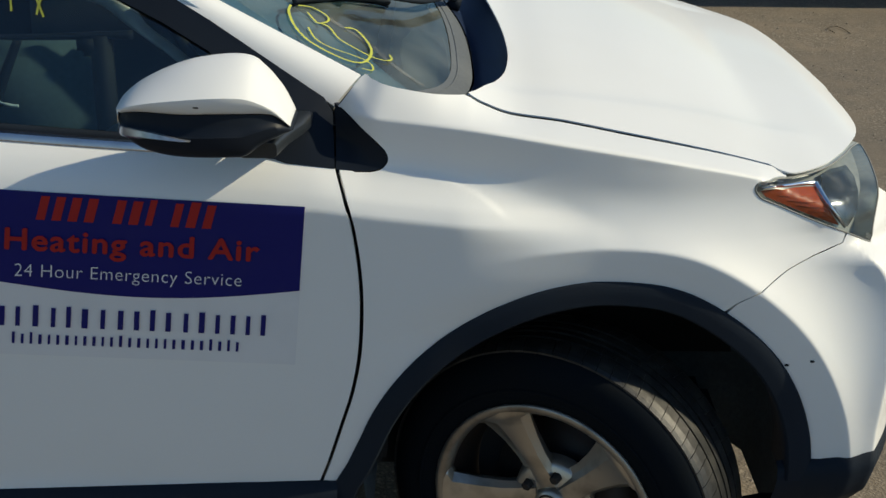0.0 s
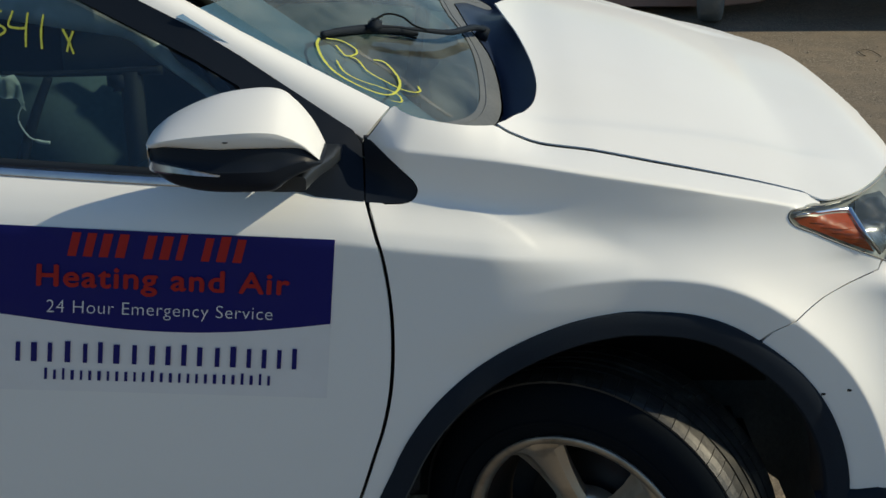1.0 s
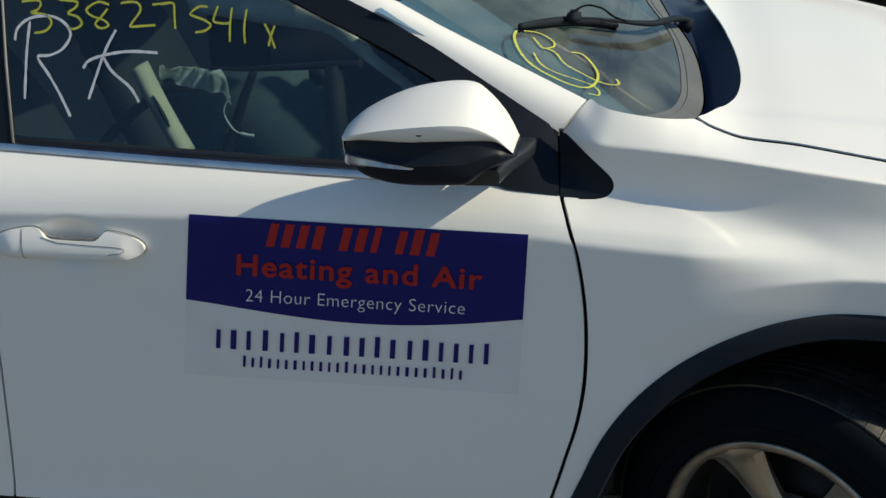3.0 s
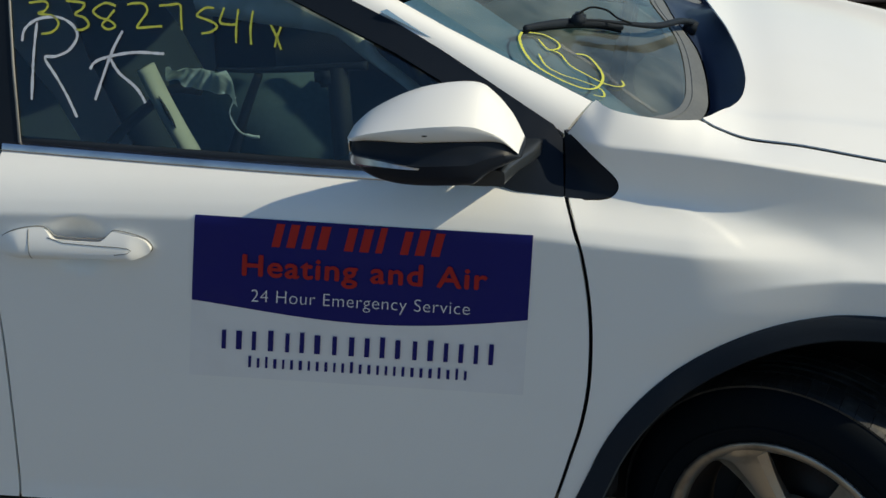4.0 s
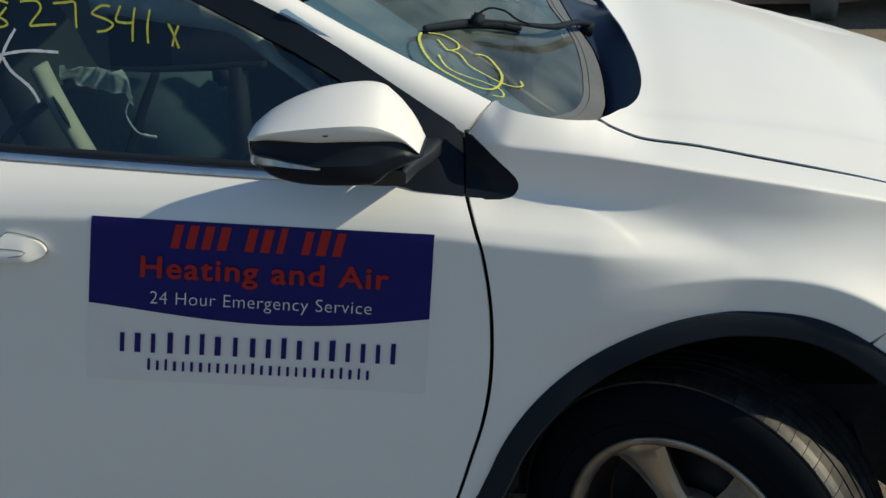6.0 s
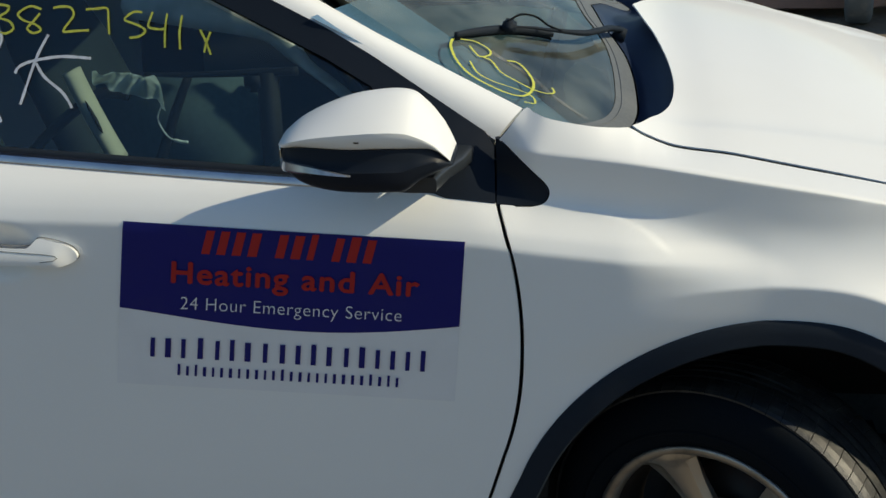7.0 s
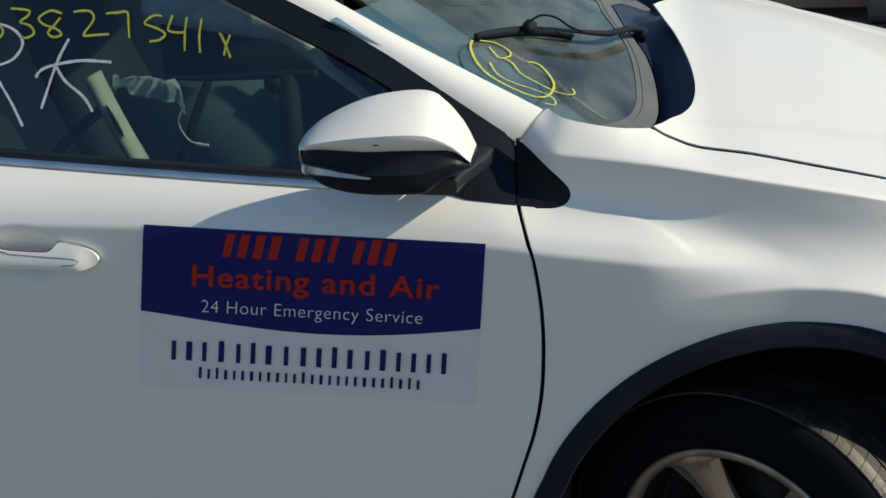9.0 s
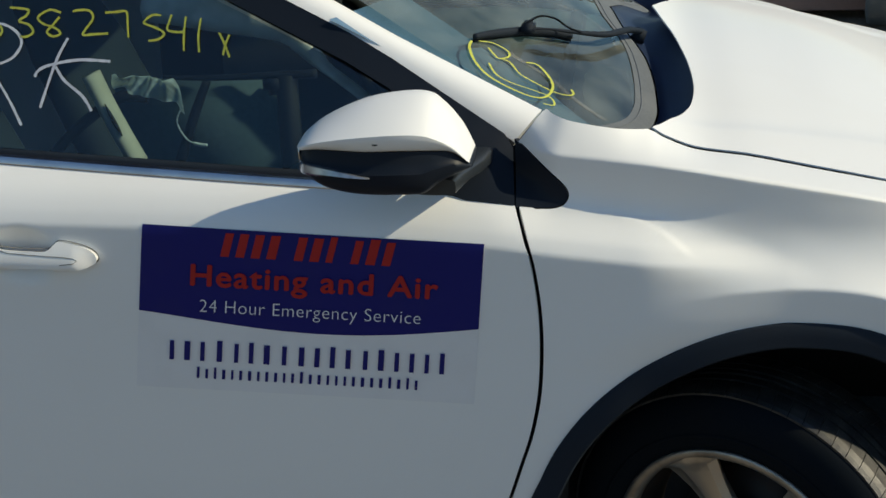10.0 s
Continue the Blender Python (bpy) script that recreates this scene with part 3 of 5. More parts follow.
outline += [(-0.4409, 1.0157)] + curve2(((-0.4159, 1.0147), (-0.4007, 1.0171), (-0.3895, 1.0238), (-0.3843, 1.0355), (-0.3881, 1.0494), (-0.4019, 1.0654), (-0.4256, 1.0867), (-0.4495, 1.1057), (-0.4676, 1.118)), 4)
both("front_wing", panel_mesh(outline, side, 0.0095, lines=ARC_ROWS + BAND_ROWS + SHOULDER_ROWS + WING_ROWS), WHITE, tuck=0.6)

# front bumper
outline = [(0.2415, 0.7832), (0.2715, 0.8015), (0.3332, 0.8313), (0.3848, 0.8502), (0.4412, 0.8680), (0.4490, 0.8832), (0.473, 0.8715), (0.501, 0.8585), (0.5105, 0.882), (0.5225, 0.904), (0.5365, 0.918), (0.5415, 0.926), (0.565, 0.908), (0.60, 0.876), (0.645, 0.82)]
outline += [(0.67, 0.70), (0.69, 0.56), (0.64, 0.52), (0.587, 0.485), (0.5285, 0.481), (0.4848, 0.4790), (0.4542, 0.4762), (0.4244, 0.4652), (0.4078, 0.4625)]
outline += arch_pts(8, th_seam - 0.9, 16)
both("front_bumper", panel_mesh(outline, side, 0.012, lines=BAND_ROWS + FLARE_ROWS), WHITE, tuck=0.5)


def nose(y, z):
    t = abs(MID - y) / MID
    x = 0.56 - 0.10 * t ** 2 + 0.30 * max(0.0, 0.80 - z) - 0.5 * max(0.0, 0.55 - z)
    return Vector((x, y, z))


outline = [(0.50, 0.40), (0.92, 0.38), (1.33, 0.40), (1.33, 0.62), (1.33, 0.80), (0.92, 0.84), (0.50, 0.80)]
part("front_grille", panel_mesh(outline, nose, 0.06), CLADDING, car, "black front grille and lower intake")

# bonnet
outline = curve2(((-0.245, edge_y(-0.245) + 0.002), (-0.214, 0.193), (-0.193, 0.247), (-0.172, 0.312), (-0.162, 0.39), (-0.162, 0.47), (-0.170, 0.575), (-0.190, 0.72), (-0.208, 0.80), (-0.232, MID)), 4)
outline = outline + [(x, 2 * MID - y) for x, y in reversed(outline[:-1])]


right = [(x, edge_y(x)) for x in [-0.238 + 0.0137 * k for k in range(41)]]
front = [(x, edge_y(x)) for x in (0.328, 0.344, 0.36, 0.378, 0.396, 0.413, 0.43, 0.447, 0.461, 0.476, 0.49, 0.505, 0.52, 0.536, 0.552, 0.565, 0.576, 0.588, 0.60, 0.609, 0.615, 0.619)] + [(0.622, MID)]
half = right + front
outline = list(reversed(outline))
outline = outline + half[:-1] + [(front[-1][0], MID)] + [(x, 2 * MID - y) for x, y in reversed(half[:-1])]
part("bonnet", panel_mesh(outline, bonnet, 0.020, 0.003, lines=RIDGE_ROWS), WHITE, car)
# black strip added in the bonnet gap to stand for its shade
rings = []
for i in range(40):
    x = -0.244 + 0.575 * i / 39
    y, z = side_y(max(x, -0.25), seam_z(max(x, -0.25))), seam_z(x)
    rings.append([Vector((x, y + 0.0005, z - 0.03)), Vector((x, y + 0.0008, z - 0.006)), Vector((x, y + 0.03, z - 0.006)), Vector((x, y + 0.05, z - 0.04))])
both("bonnet_gap_strip", loft(rings, closed=False, cap=False), INNER)

# black corner pieces at the mirror
both("corner_trim", panel_mesh([(-0.474, 1.0214), (-0.4409, 1.018)] + curve2(((-0.4159, 1.017), (-0.4017, 1.0194), (-0.3915, 1.0255), (-0.3868, 1.036), (-0.3901, 1.0482), (-0.4039, 1.0637), (-0.4276, 1.085), (-0.4515, 1.104), (-0.4792, 1.1231)), 4),
                               lambda x, z: side(x, z) + Vector((0, -0.001, 0)), 0.007), BLACK_GLOSS)


# pillar, door frame and windows
def pillar_low(t):
    return Vector((-0.478, 0.112, 1.104)).lerp(Vector((-0.746, 0.172, 1.271)), t) if t < 1 else Vector((-0.746, 0.172, 1.271)).lerp(Vector((-1.32, 0.275, 1.545)), t - 1)


def pillar_up(t):
    return Vector((-0.433, 0.157, 1.150)).lerp(Vector((-0.70, 0.210, 1.277)), t) if t < 1 else Vector((-0.70, 0.210, 1.277)).lerp(Vector((-1.27, 0.335, 1.572)), t - 1)


rings = []
for i in range(25):
    t = max(0.014, i / 12)
    a, b = pillar_low(t), pillar_up(t)
    d = (pillar_low(min(2, t + 0.05)) - pillar_low(max(0, t - 0.05))).normalized()
    w = b - a
    n = d.cross(w).normalized()
    if n.y > 0:
        n = -n
    ring = [a + w * (k / 6) + n * 0.010 * (1 - (2 * k / 6 - 1) ** 2) for k in range(7)]
    ring += [b - n * 0.02, a - n * 0.02]
    rings.append(ring)
both("front_pillar", loft(rings), WHITE, sharp=40)


def pane_side(x, z):
    return Vector((x, glass_y(z), z))


def below_pillar(x, d):
    """Height a given way below the pillar's lower edge."""
    if x > -0.746:
        z = 1.104 + (x + 0.478) / (-0.268) * 0.167
    else:
        z = 1.271 + (x + 0.746) / (-0.574) * 0.274
    return z - d


frame_x = [-0.50, -0.56, -0.62, -0.70, -0.78, -0.88, -1.0, -1.15, -1.32]
outline = [(x, below_pillar(x, -0.004)) for x in frame_x] + [(x, below_pillar(x, 0.043)) for x in reversed(frame_x[3:])]
outline += [(-0.655, 1.143), (-0.628, 1.09), (-0.614, 1.052), (-0.56, 1.034), (-0.476, 1.024), (-0.484, 1.10)]


def frame_surf(x, z):
    top = below_pillar(x, 0.0)
    k = max(0.0, min(1.0, (z - 1.03) / max(0.02, top - 1.03)))
    y_top = 0.112 + (x + 0.478) / (-0.268) * 0.060 if x > -0.746 else 0.172 + (x + 0.746) / (-0.574) * 0.103
    base = side_y(x, min(z, 1.03)) * 0.9
    return Vector((x, base + (y_top - base) * k - 0.002, z))


both("door_frame", panel_mesh(outline, frame_surf, 0.02), BLACK_GLOSS)
outline = [(-0.60, 1.035), (-0.62, 1.10), (-0.66, 1.155)] + [(x, below_pillar(x, 0.038)) for x in frame_x[3:]] + [(-1.46, 1.555), (-1.497, 1.44), (-1.492, 1.24), (-1.480, 1.09)]
window_front = both("side_window", panel_mesh(outline, pane_side, 0.05, 0.004), GLASS_SIDE)
outline = [(-1.60, 1.10), (-1.60, 1.57), (-2.30, 1.56), (-2.42, 1.35), (-2.40, 1.16)]
both("side_window", panel_mesh(outline, pane_side, 0.06, 0.004), GLASS_SIDE)
outline = [(-1.482, 1.09), (-1.500, 1.44), (-1.47, 1.58), (-1.61, 1.58), (-1.61, 1.098)]
both("centre_pillar", panel_mesh(outline, lambda x, z: pane_side(x, z) + Vector((0, -0.004, 0)), 0.04), BLACK_GLOSS)
rub = tube([pane_side(-1.478, 1.085) + Vector((0, -0.004, 0)), pane_side(-1.489, 1.24) + Vector((0, -0.004, 0)), pane_side(-1.496, 1.44) + Vector((0, -0.004, 0)), pane_side(-1.47, 1.56)], 0.0028, 6)
both("window_seal", rub, material("window_seal", (0.24, 0.24, 0.23), 0.5, grain=0.3, grain_scale=90))
rings = []
for i in range(30):
    x = -1.512 + i * (0.905 / 29)
    z, y = belt_z(x), side_y(x, belt_z(x) - 0.016)
    rings.append([Vector((x, y + 0.004, z - 0.018)), Vector((x, y - 0.003, z - 0.016)), Vector((x, y - 0.003, z - 0.013)), Vector((x, y + 0.0015, z - 0.003)), Vector((x, y + 0.012, z)), Vector((x, y + 0.03, z - 0.002))])
both("belt_strip", loft(rings, closed=False, cap=False), BELT, "bluish bright metal strip below the window", sharp=35)
rings = []
for i in range(30):
    x = -1.50 + i * (0.885 / 29)
    z, y = belt_z(x), side_y(x, belt_z(x) - 0.016)
    rings.append([Vector((x, y + 0.013, z - 0.001)), Vector((x, y + 0.014, z + 0.004)), Vector((x, y + 0.020, z + 0.006)), Vector((x, y + 0.03, z + 0.005))])
both("window_seal", loft(rings, closed=False, cap=False), CLADDING)


def screen(y, t):
    """Windscreen: y across, t up the slope."""
    yy = min(y, 2 * MID - y)
    k = (MID - yy) / 0.72
    return Vector((-0.205 - 0.205 * k * k - 0.95 * t, y, 1.108 + 0.030 * k * k + (0.615 - 0.13 * k * k) * t))


def screen_edge(t):
    return 0.158 + 0.20 * t


foot_line = curve2(((0.166, -0.100), (0.28, -0.112), (0.373, -0.092), (0.468, -0.055), (0.521, -0.034), (0.615, 0.003), (0.677, 0.030), (0.732, 0.060), (0.80, 0.098), (MID, 0.130)), 5)
ts = [0.05, 0.1, 0.2, 0.35, 0.5, 0.65, 0.78]
half = [(screen_edge(t), t) for t in reversed(ts)] + [(0.160, -0.02)] + foot_line
outline = half + [(2 * MID - y, t) for y, t in reversed(half[:-1])]
windscreen = part("windscreen", panel_mesh(outline, screen, 0.04, 0.0), GLASS_WIND, car, "dusty tinted windscreen")
# dark edge band of the screen, and the cowl in front of it
FRIT = material("screen_band", (0.105, 0.120, 0.136), 0.8, stain=0.6, stain_scale=10, stain_colour=(0.16, 0.175, 0.185), grain=0.3, grain_scale=200)


def full(line):
    return line + [(2 * MID - y, t) for y, t in reversed(line[:-1])]


wide_line = full(foot_line)
outline = wide_line + list(reversed([(y, t + 0.044) for y, t in wide_line]))
part("screen_band", panel_mesh(outline, lambda y, t: screen(y, t) + Vector((0.0008, 0, 0.0014)), 0.03, 0.0), FRIT, windscreen, "dusty grey band along the glass edge")
ridge = [(y, t + 0.031) for y, t in wide_line]
part("edge_ridge", tube([screen(y, t) + Vector((0.0008, 0, 0.0014)) for y, t in ridge], 0.0018, 6), FRIT, windscreen)
# the blue of the reflected sky is put into the black plastic's colour
COWL = material("cowl_plastic", (0.011, 0.022, 0.058), 0.45, spec=0.35, grain=0.3, grain_scale=300, stain=0.3, stain_scale=9, stain_colour=(0.014, 0.018, 0.026))
rings = []
for y, t in wide_line:
    p = screen(y, t - 0.004)
    yy = min(y, 2 * MID - y)
    xb = lerp_table(((0.14, -0.25), (0.193, -0.214), (0.247, -0.193), (0.312, -0.172), (0.39, -0.162), (0.47, -0.162), (0.575, -0.170), (0.72, -0.190), (0.80, -0.208), (MID, -0.232)), yy) + 0.02
    zb = bonnet_z(max(xb, -0.2), yy)
    low, top = p + Vector((0.004, 0, -0.006)), Vector((xb + 0.012, y, zb - 0.012))
    rings.append([p + Vector((0.001, 0, 0.003)), low] + [low.lerp(top, k) + Vector((0, 0, -0.022 * math.sin(math.pi * k))) for k in (0.2, 0.4, 0.6, 0.8)] + [top])
part("cowl", loft(rings, closed=False, cap=False), COWL, car, "black plastic cowl below the windscreen, reflected sky in its colour")

# roof, rear window, tailgate: the rest of the shell
rings = []
for i in range(13):
    z = 1.60 + 0.06 * math.sin(math.pi * min(1, (i + 1.5) / 12)) - (0.04 if i == 12 else 0)
    ring = []
    for k in range(13):
        u = k / 6 - 1
        front = screen(MID + 0.60 * u, 0.775) if i == 0 else None
        x = -0.942 - 0.142 * u * u
        ring.append(front + Vector((0, 0, 0.004)) if front else Vector((x + (-3.30 - x) * i / 12, MID + 0.64 * u, z - 0.055 * u ** 4 - 0.01 * u * u)))
    rings.append(ring)
part("roof", loft(rings, closed=False, cap=False), WHITE, car)
part("headliner", loft([[p + Vector((0, 0, -0.035)) for p in r] for r in rings], closed=False, cap=False), TRIM_DARK, car)
rings = [[Vector((x, y, z)) for y in (0.12, 0.3, 0.9, 1.5, 1.71)] for x, z in ((-3.30, 1.58), (-3.52, 1.20), (-3.60, 1.0), (-3.60, 0.55), (-3.52, 0.42))]
part("tailgate", loft(rings, closed=False, cap=False), WHITE, car)
both("rear_pillar", panel_mesh([(-2.40, 1.16), (-2.42, 1.36), (-2.30, 1.57), (-3.28, 1.57), (-3.50, 1.2)], pane_side, 0.06), WHITE)
both("roof_rail", loft([[Vector((-0.7 - 2.6 * i / 16, yy, 1.545 + dz)) for yy, dz in ((0.262, 0.0), (0.275, 0.05), (0.33, 0.055), (0.33, 0.0))] for i in range(4, 17)]), WHITE)

# rocker cladding, wheel-arch trim, lower bumper trim
rings = []
for i in range(36):
    x = -0.484 - 1.75 * i / 35
    zt = 0.385 + 0.042 * (x + 0.514)
    y = side_y(x, zt)
    rings.append([Vector((x, y + 0.012, zt + 0.004)), Vector((x, y - 0.006, zt - 0.001)), Vector((x, y - 0.020, zt - 0.03)), Vector((x, y - 0.022, zt - 0.09)),
                  Vector((x, y + 0.01, zt - 0.17)), Vector((x, y + 0.12, zt - 0.19))])
both("rocker_cladding", loft(rings, closed=False, cap=False), CLADDING)


def arch_trim(a0, a1, n, tail):
    """Trim round the front wheel opening: a shaped lip that turns into the wheel house."""
    path = tail + [(*p, None) for p in arch_pts(a0, a1, n)]
    rings = []
    for i, (x, z, nrm) in enumerate(path):
        if nrm is None:
            d = Vector((x - ARCH_X, 0, z - ARCH_Z)).normalized()
        else:
            d = Vector((nrm[0], 0, nrm[1])).normalized()
        prof = ((0.003, 0.008), (0.002, -0.004), (-0.003, -0.0075), (-0.022, -0.0085), (-0.040, -0.0085), (-0.044, -0.005), (-0.046, 0.004), (-0.047, 0.04), (-0.044, 0.11))
        ring = []
        for off, dy in prof:
            px, pz = x + d.x * off, z + d.z * off
            ring.append(Vector((px, side_y(x, max(z, 0.40)) + dy, pz)))
        rings.append(ring)
    return loft(rings, closed=False, cap=False)


tail = [(-0.503, 0.330, (-0.95, 0.3)), (-0.486, 0.383, (-0.95, 0.3)), (-0.461, 0.430, (-0.93, 0.36))]
both("wheel_arch_trim", arch_trim(168, 2, 60, tail), CLADDING, "black plastic wheel-arch trim", sharp=40)
rings = []
low = curve2(((0.35, 0.44), (0.385, 0.45), (0.4078, 0.4595), (0.4244, 0.4622), (0.4542, 0.4732), (0.4858, 0.4801), (0.5283, 0.4883), (0.587, 0.482), (0.64, 0.517), (0.7, 0.56)), 5)
for x, z in low:
    y = side_y(x, max(z, 0.45))
    rings.append([Vector((x, y + 0.01, z + 0.004)), Vector((x, y - 0.008, z - 0.001)), Vector((x, y - 0.012, z - 0.03)), Vector((x - 0.006, y + 0.004, z - 0.085)),
                  Vector((x - 0.02, y + 0.04, z - 0.13)), Vector((x - 0.05, y + 0.12, z - 0.15))])
both("bumper_lip", loft(rings, closed=False, cap=False), CLADDING, "black lower bumper trim")

# wheel house, under-body and a black inner shell added to keep the panel joints dark
rings = []
for i in range(41):
    th = radians(200 - 220 * i / 40)
    r = arch_radius(min(max(th, 0.0), math.pi)) - 0.022
    rings.append([Vector((ARCH_X + (r + e) * math.cos(th), y, ARCH_Z + (r + e) * math.sin(th))) for y, e in ((0.03, 0.0), (0.12, 0.012), (0.36, 0.012), (0.42, -0.06), (0.43, -0.38))])
both("wheel_house", loft(rings, closed=False, cap=False), LINER)
part("underbody", box((3.7, 1.25, 0.16), (-1.55, MID, 0.33), 0.03), INNER, car)
part("firewall", box((0.05, 1.5, 0.72), (-0.42, MID, 0.70), 0.01), INNER, car)
part("engine_bay", box((0.72, 1.02, 0.5), (0.06, MID, 0.68), 0.05), INNER, car)


def behind(x, z):
    return side(x, z) + Vector((0, 0.035, 0))


outline = [(-1.72, 0.40), (-1.72, 1.07), (-0.62, 1.03), (-0.46, 1.03), (-0.30, 1.03), (0.0, 0.99), (0.22, 0.94), (0.26, 0.90), (0.35, 0.82), (0.30, 0.78)]
outline += arch_pts(50, 165, 20, 0.03) + [(-0.50, 0.42)]
both("inner_shell", panel_mesh(outline, behind, 0.04, 0.0), INNER)

filler = loft([[Vector((x, 0.165, 0.98)), Vector((x, 0.185, z)), Vector((x, 0.26, z)), Vector((x, 0.26, 0.98))] for x, z in ((-0.56, 1.12), (-0.50, 1.105), (-0.45, 1.10), (-0.38, 1.09), (-0.30, 1.07))])
both("inner_pillar", filler, INNER)


# ---------------------------------------------------------------- wheels
def wheel(at, steer, detail):
    """Tyre, alloy rim, nuts, cap and brake disc; at: the wheel's middle, steer: degrees towards the outside at the front."""
    m = Matrix.Translation(at) @ Matrix.Rotation(radians(-steer), 4, "Z")
    R, W = 0.348, 0.112
    prof = [(0.222, -0.086), (0.234, -0.100), (0.255, -0.109), (0.285, -0.113), (0.302, -0.110), (0.318, -0.104), (0.330, -0.095), (0.337, -0.086),
            (0.338, -0.07), (0.338, -0.05), (0.339, 0.0), (0.339, 0.05), (0.337, 0.082), (0.330, 0.096), (0.30, 0.113), (0.255, 0.109), (0.222, 0.09)]
    w = part("wheel", revolve(prof, 96, m=m), RUBBER, car, "front wheel turned outwards" if steer else "")
    w.name = "wheel"
    # raised line on the sidewall
    part("sidewall_rib", revolve([(0.262, -0.1105), (0.264, -0.1135), (0.267, -0.1135), (0.269, -0.1125)], 96, m=m), RUBBER, w)
    # tread: rows of blocks between round grooves; shaded outer shoulder keeps the darker tyre rubber
    bm = bmesh.new()
    n = 72 if detail else 30
    for row, cut_width, cols in ((0, 0.030, ((-0.088, -0.0085), (-0.080, -0.0042), (-0.066, -0.0012), (-0.042, 0.0))), (1, 0.0, ((-0.036, 0.0), (-0.014, 0.0))), (2, 0.0, ((-0.007, 0.0), (0.007, 0.0))),
                                 (3, 0.0, ((0.014, 0.0), (0.036, 0.0))), (4, 0.030, ((0.042, 0.0), (0.074, -0.0015), (0.086, -0.0050), (0.0935, -0.0105)))):
        for i in range(n):
            a0 = (i + 0.02 + 0.35 * (row % 2)) * math.tau / n
            a1 = a0 + (0.955 if cut_width else 0.99) * math.tau / n
            across = []
            for c, (o, drop) in enumerate(cols):
                sk = 0.028 * (o - cols[0][0]) / 0.05 * (1 if row < 3 else -1)
                across.append([[bm.verts.new(((R + d) * math.cos(a + sk), o, (R + d) * math.sin(a + sk))) for a in (a0, (a0 + a1) / 2, a1)] for d in (drop, drop - 0.012)])
            for (t0, b0), (t1, b1) in zip(across, across[1:]):
                for k in range(2):
                    bm.faces.new((t0[k], t0[k + 1], t1[k + 1], t1[k]))
                for k in (0, 2):
                    bm.faces.new((t0[k], t1[k], b1[k], b0[k]))
            for t0, b0 in (across[0], across[-1]):
                for k in range(2):
                    bm.faces.new((t0[k], t0[k + 1], b0[k + 1], b0[k]))
    bmesh.ops.recalc_face_normals(bm, faces=bm.faces)
    bm.transform(m)
    tagged(part("tread", bm, TREAD, w, "dusty worn tread blocks", smooth=False), kind="stuff")
    # rim: outer lip and barrel
    rim = part("rim", revolve([(0.233, -0.096), (0.235, -0.103), (0.233, -0.1065), (0.222, -0.1055), (0.215, -0.100), (0.211, -0.075)], 80, m=m),
               RIM_EDGE, w, "five-spoke silver alloy rim dulled with dust")
    # barrel in near-black steel: the shade inside the rim is in its colour
    part("rim_barrel", revolve([(0.212, -0.075), (0.208, -0.04), (0.200, 0.02), (0.194, 0.09)], 60, m=m), STEEL, rim)
    part("rim_well", revolve([(0.198, 0.02), (0.12, 0.06), (0.03, 0.06), (0.0, 0.06)], 40, m=m), INNER, rim)
    part("brake_disc", revolve([(0.03, 0.012), (0.148, 0.012), (0.150, 0.03), (0.03, 0.03)], 48, m=m), STEEL, w)
    cal = box((0.10, 0.07, 0.16), (0.118, 0.0, 0.03), 0.015)
    cal.transform(m)
    part("brake_caliper", cal, STEEL, w)
    # spokes: tapered, with a raised flat face, one cut edge and a hollow side
    for k in range(5):
        a = radians(118 + 72 * k)
        ca, sa = math.cos(a), math.sin(a)
        rings = []
        for r, hw, face, deep in ((0.030, 0.036, -0.060, 0.045), (0.062, 0.034, -0.063, 0.042), (0.10, 0.033, -0.070, 0.036), (0.145, 0.040, -0.080, 0.032),
                                  (0.180, 0.050, -0.090, 0.030), (0.197, 0.056, -0.097, 0.028), (0.203, 0.078, -0.100, 0.026), (0.211, 0.090, -0.1030, 0.022), (0.225, 0.050, -0.1045, 0.02)):
            sec = ((-1.0, face + 0.016), (-0.72, face + 0.002), (-0.10, face), (0.30, face + 0.004), (0.62, face + 0.017), (1.0, face + 0.023), (0.92, face + deep), (-0.92, face + deep))
            rings.append([Vector((r * ca - s * hw * sa, o, r * sa + s * hw * ca)) for s, o in sec])
        bm = loft(rings)
        bm.transform(m)
        part("spoke", bm, ALLOY, rim, sharp=22)
        b = radians(118 + 36 + 72 * k)
        nut = revolve([(0.0, -0.070), (0.007, -0.070), (0.0105, -0.066), (0.0115, -0.05), (0.0115, -0.03)], 6, m=m @ Matrix.Translation((0.057 * math.cos(b), 0, 0.057 * math.sin(b))))
        part("lug_nut", nut, STEEL, rim, "dark wheel nut", smooth=False)
    part("hub", revolve([(0.0, -0.052), (0.076, -0.052), (0.084, -0.046), (0.09, -0.02)], 40, m=m), ALLOY, rim)
    part("hub_cap", revolve([(0.0, -0.071), (0.020, -0.0715), (0.029, -0.069), (0.032, -0.062), (0.033, -0.05)], 40, m=m), ALLOY, rim, "round centre cap")
    ring = revolve([(0.019, -0.0725), (0.021, -0.0745), (0.0235, -0.0725)], 40, m=m)
    part("cap_ring", ring, STEEL, rim)
    return w


wheel((-0.040, 0.135, 0.306), 28, True)
wheel((0.03, 2 * MID - 0.11, 0.308), 0, False)
wheel((REAR_X, 0.105, 0.308), 0, False)
wheel((REAR_X, 2 * MID - 0.105, 0.308), 0, False)


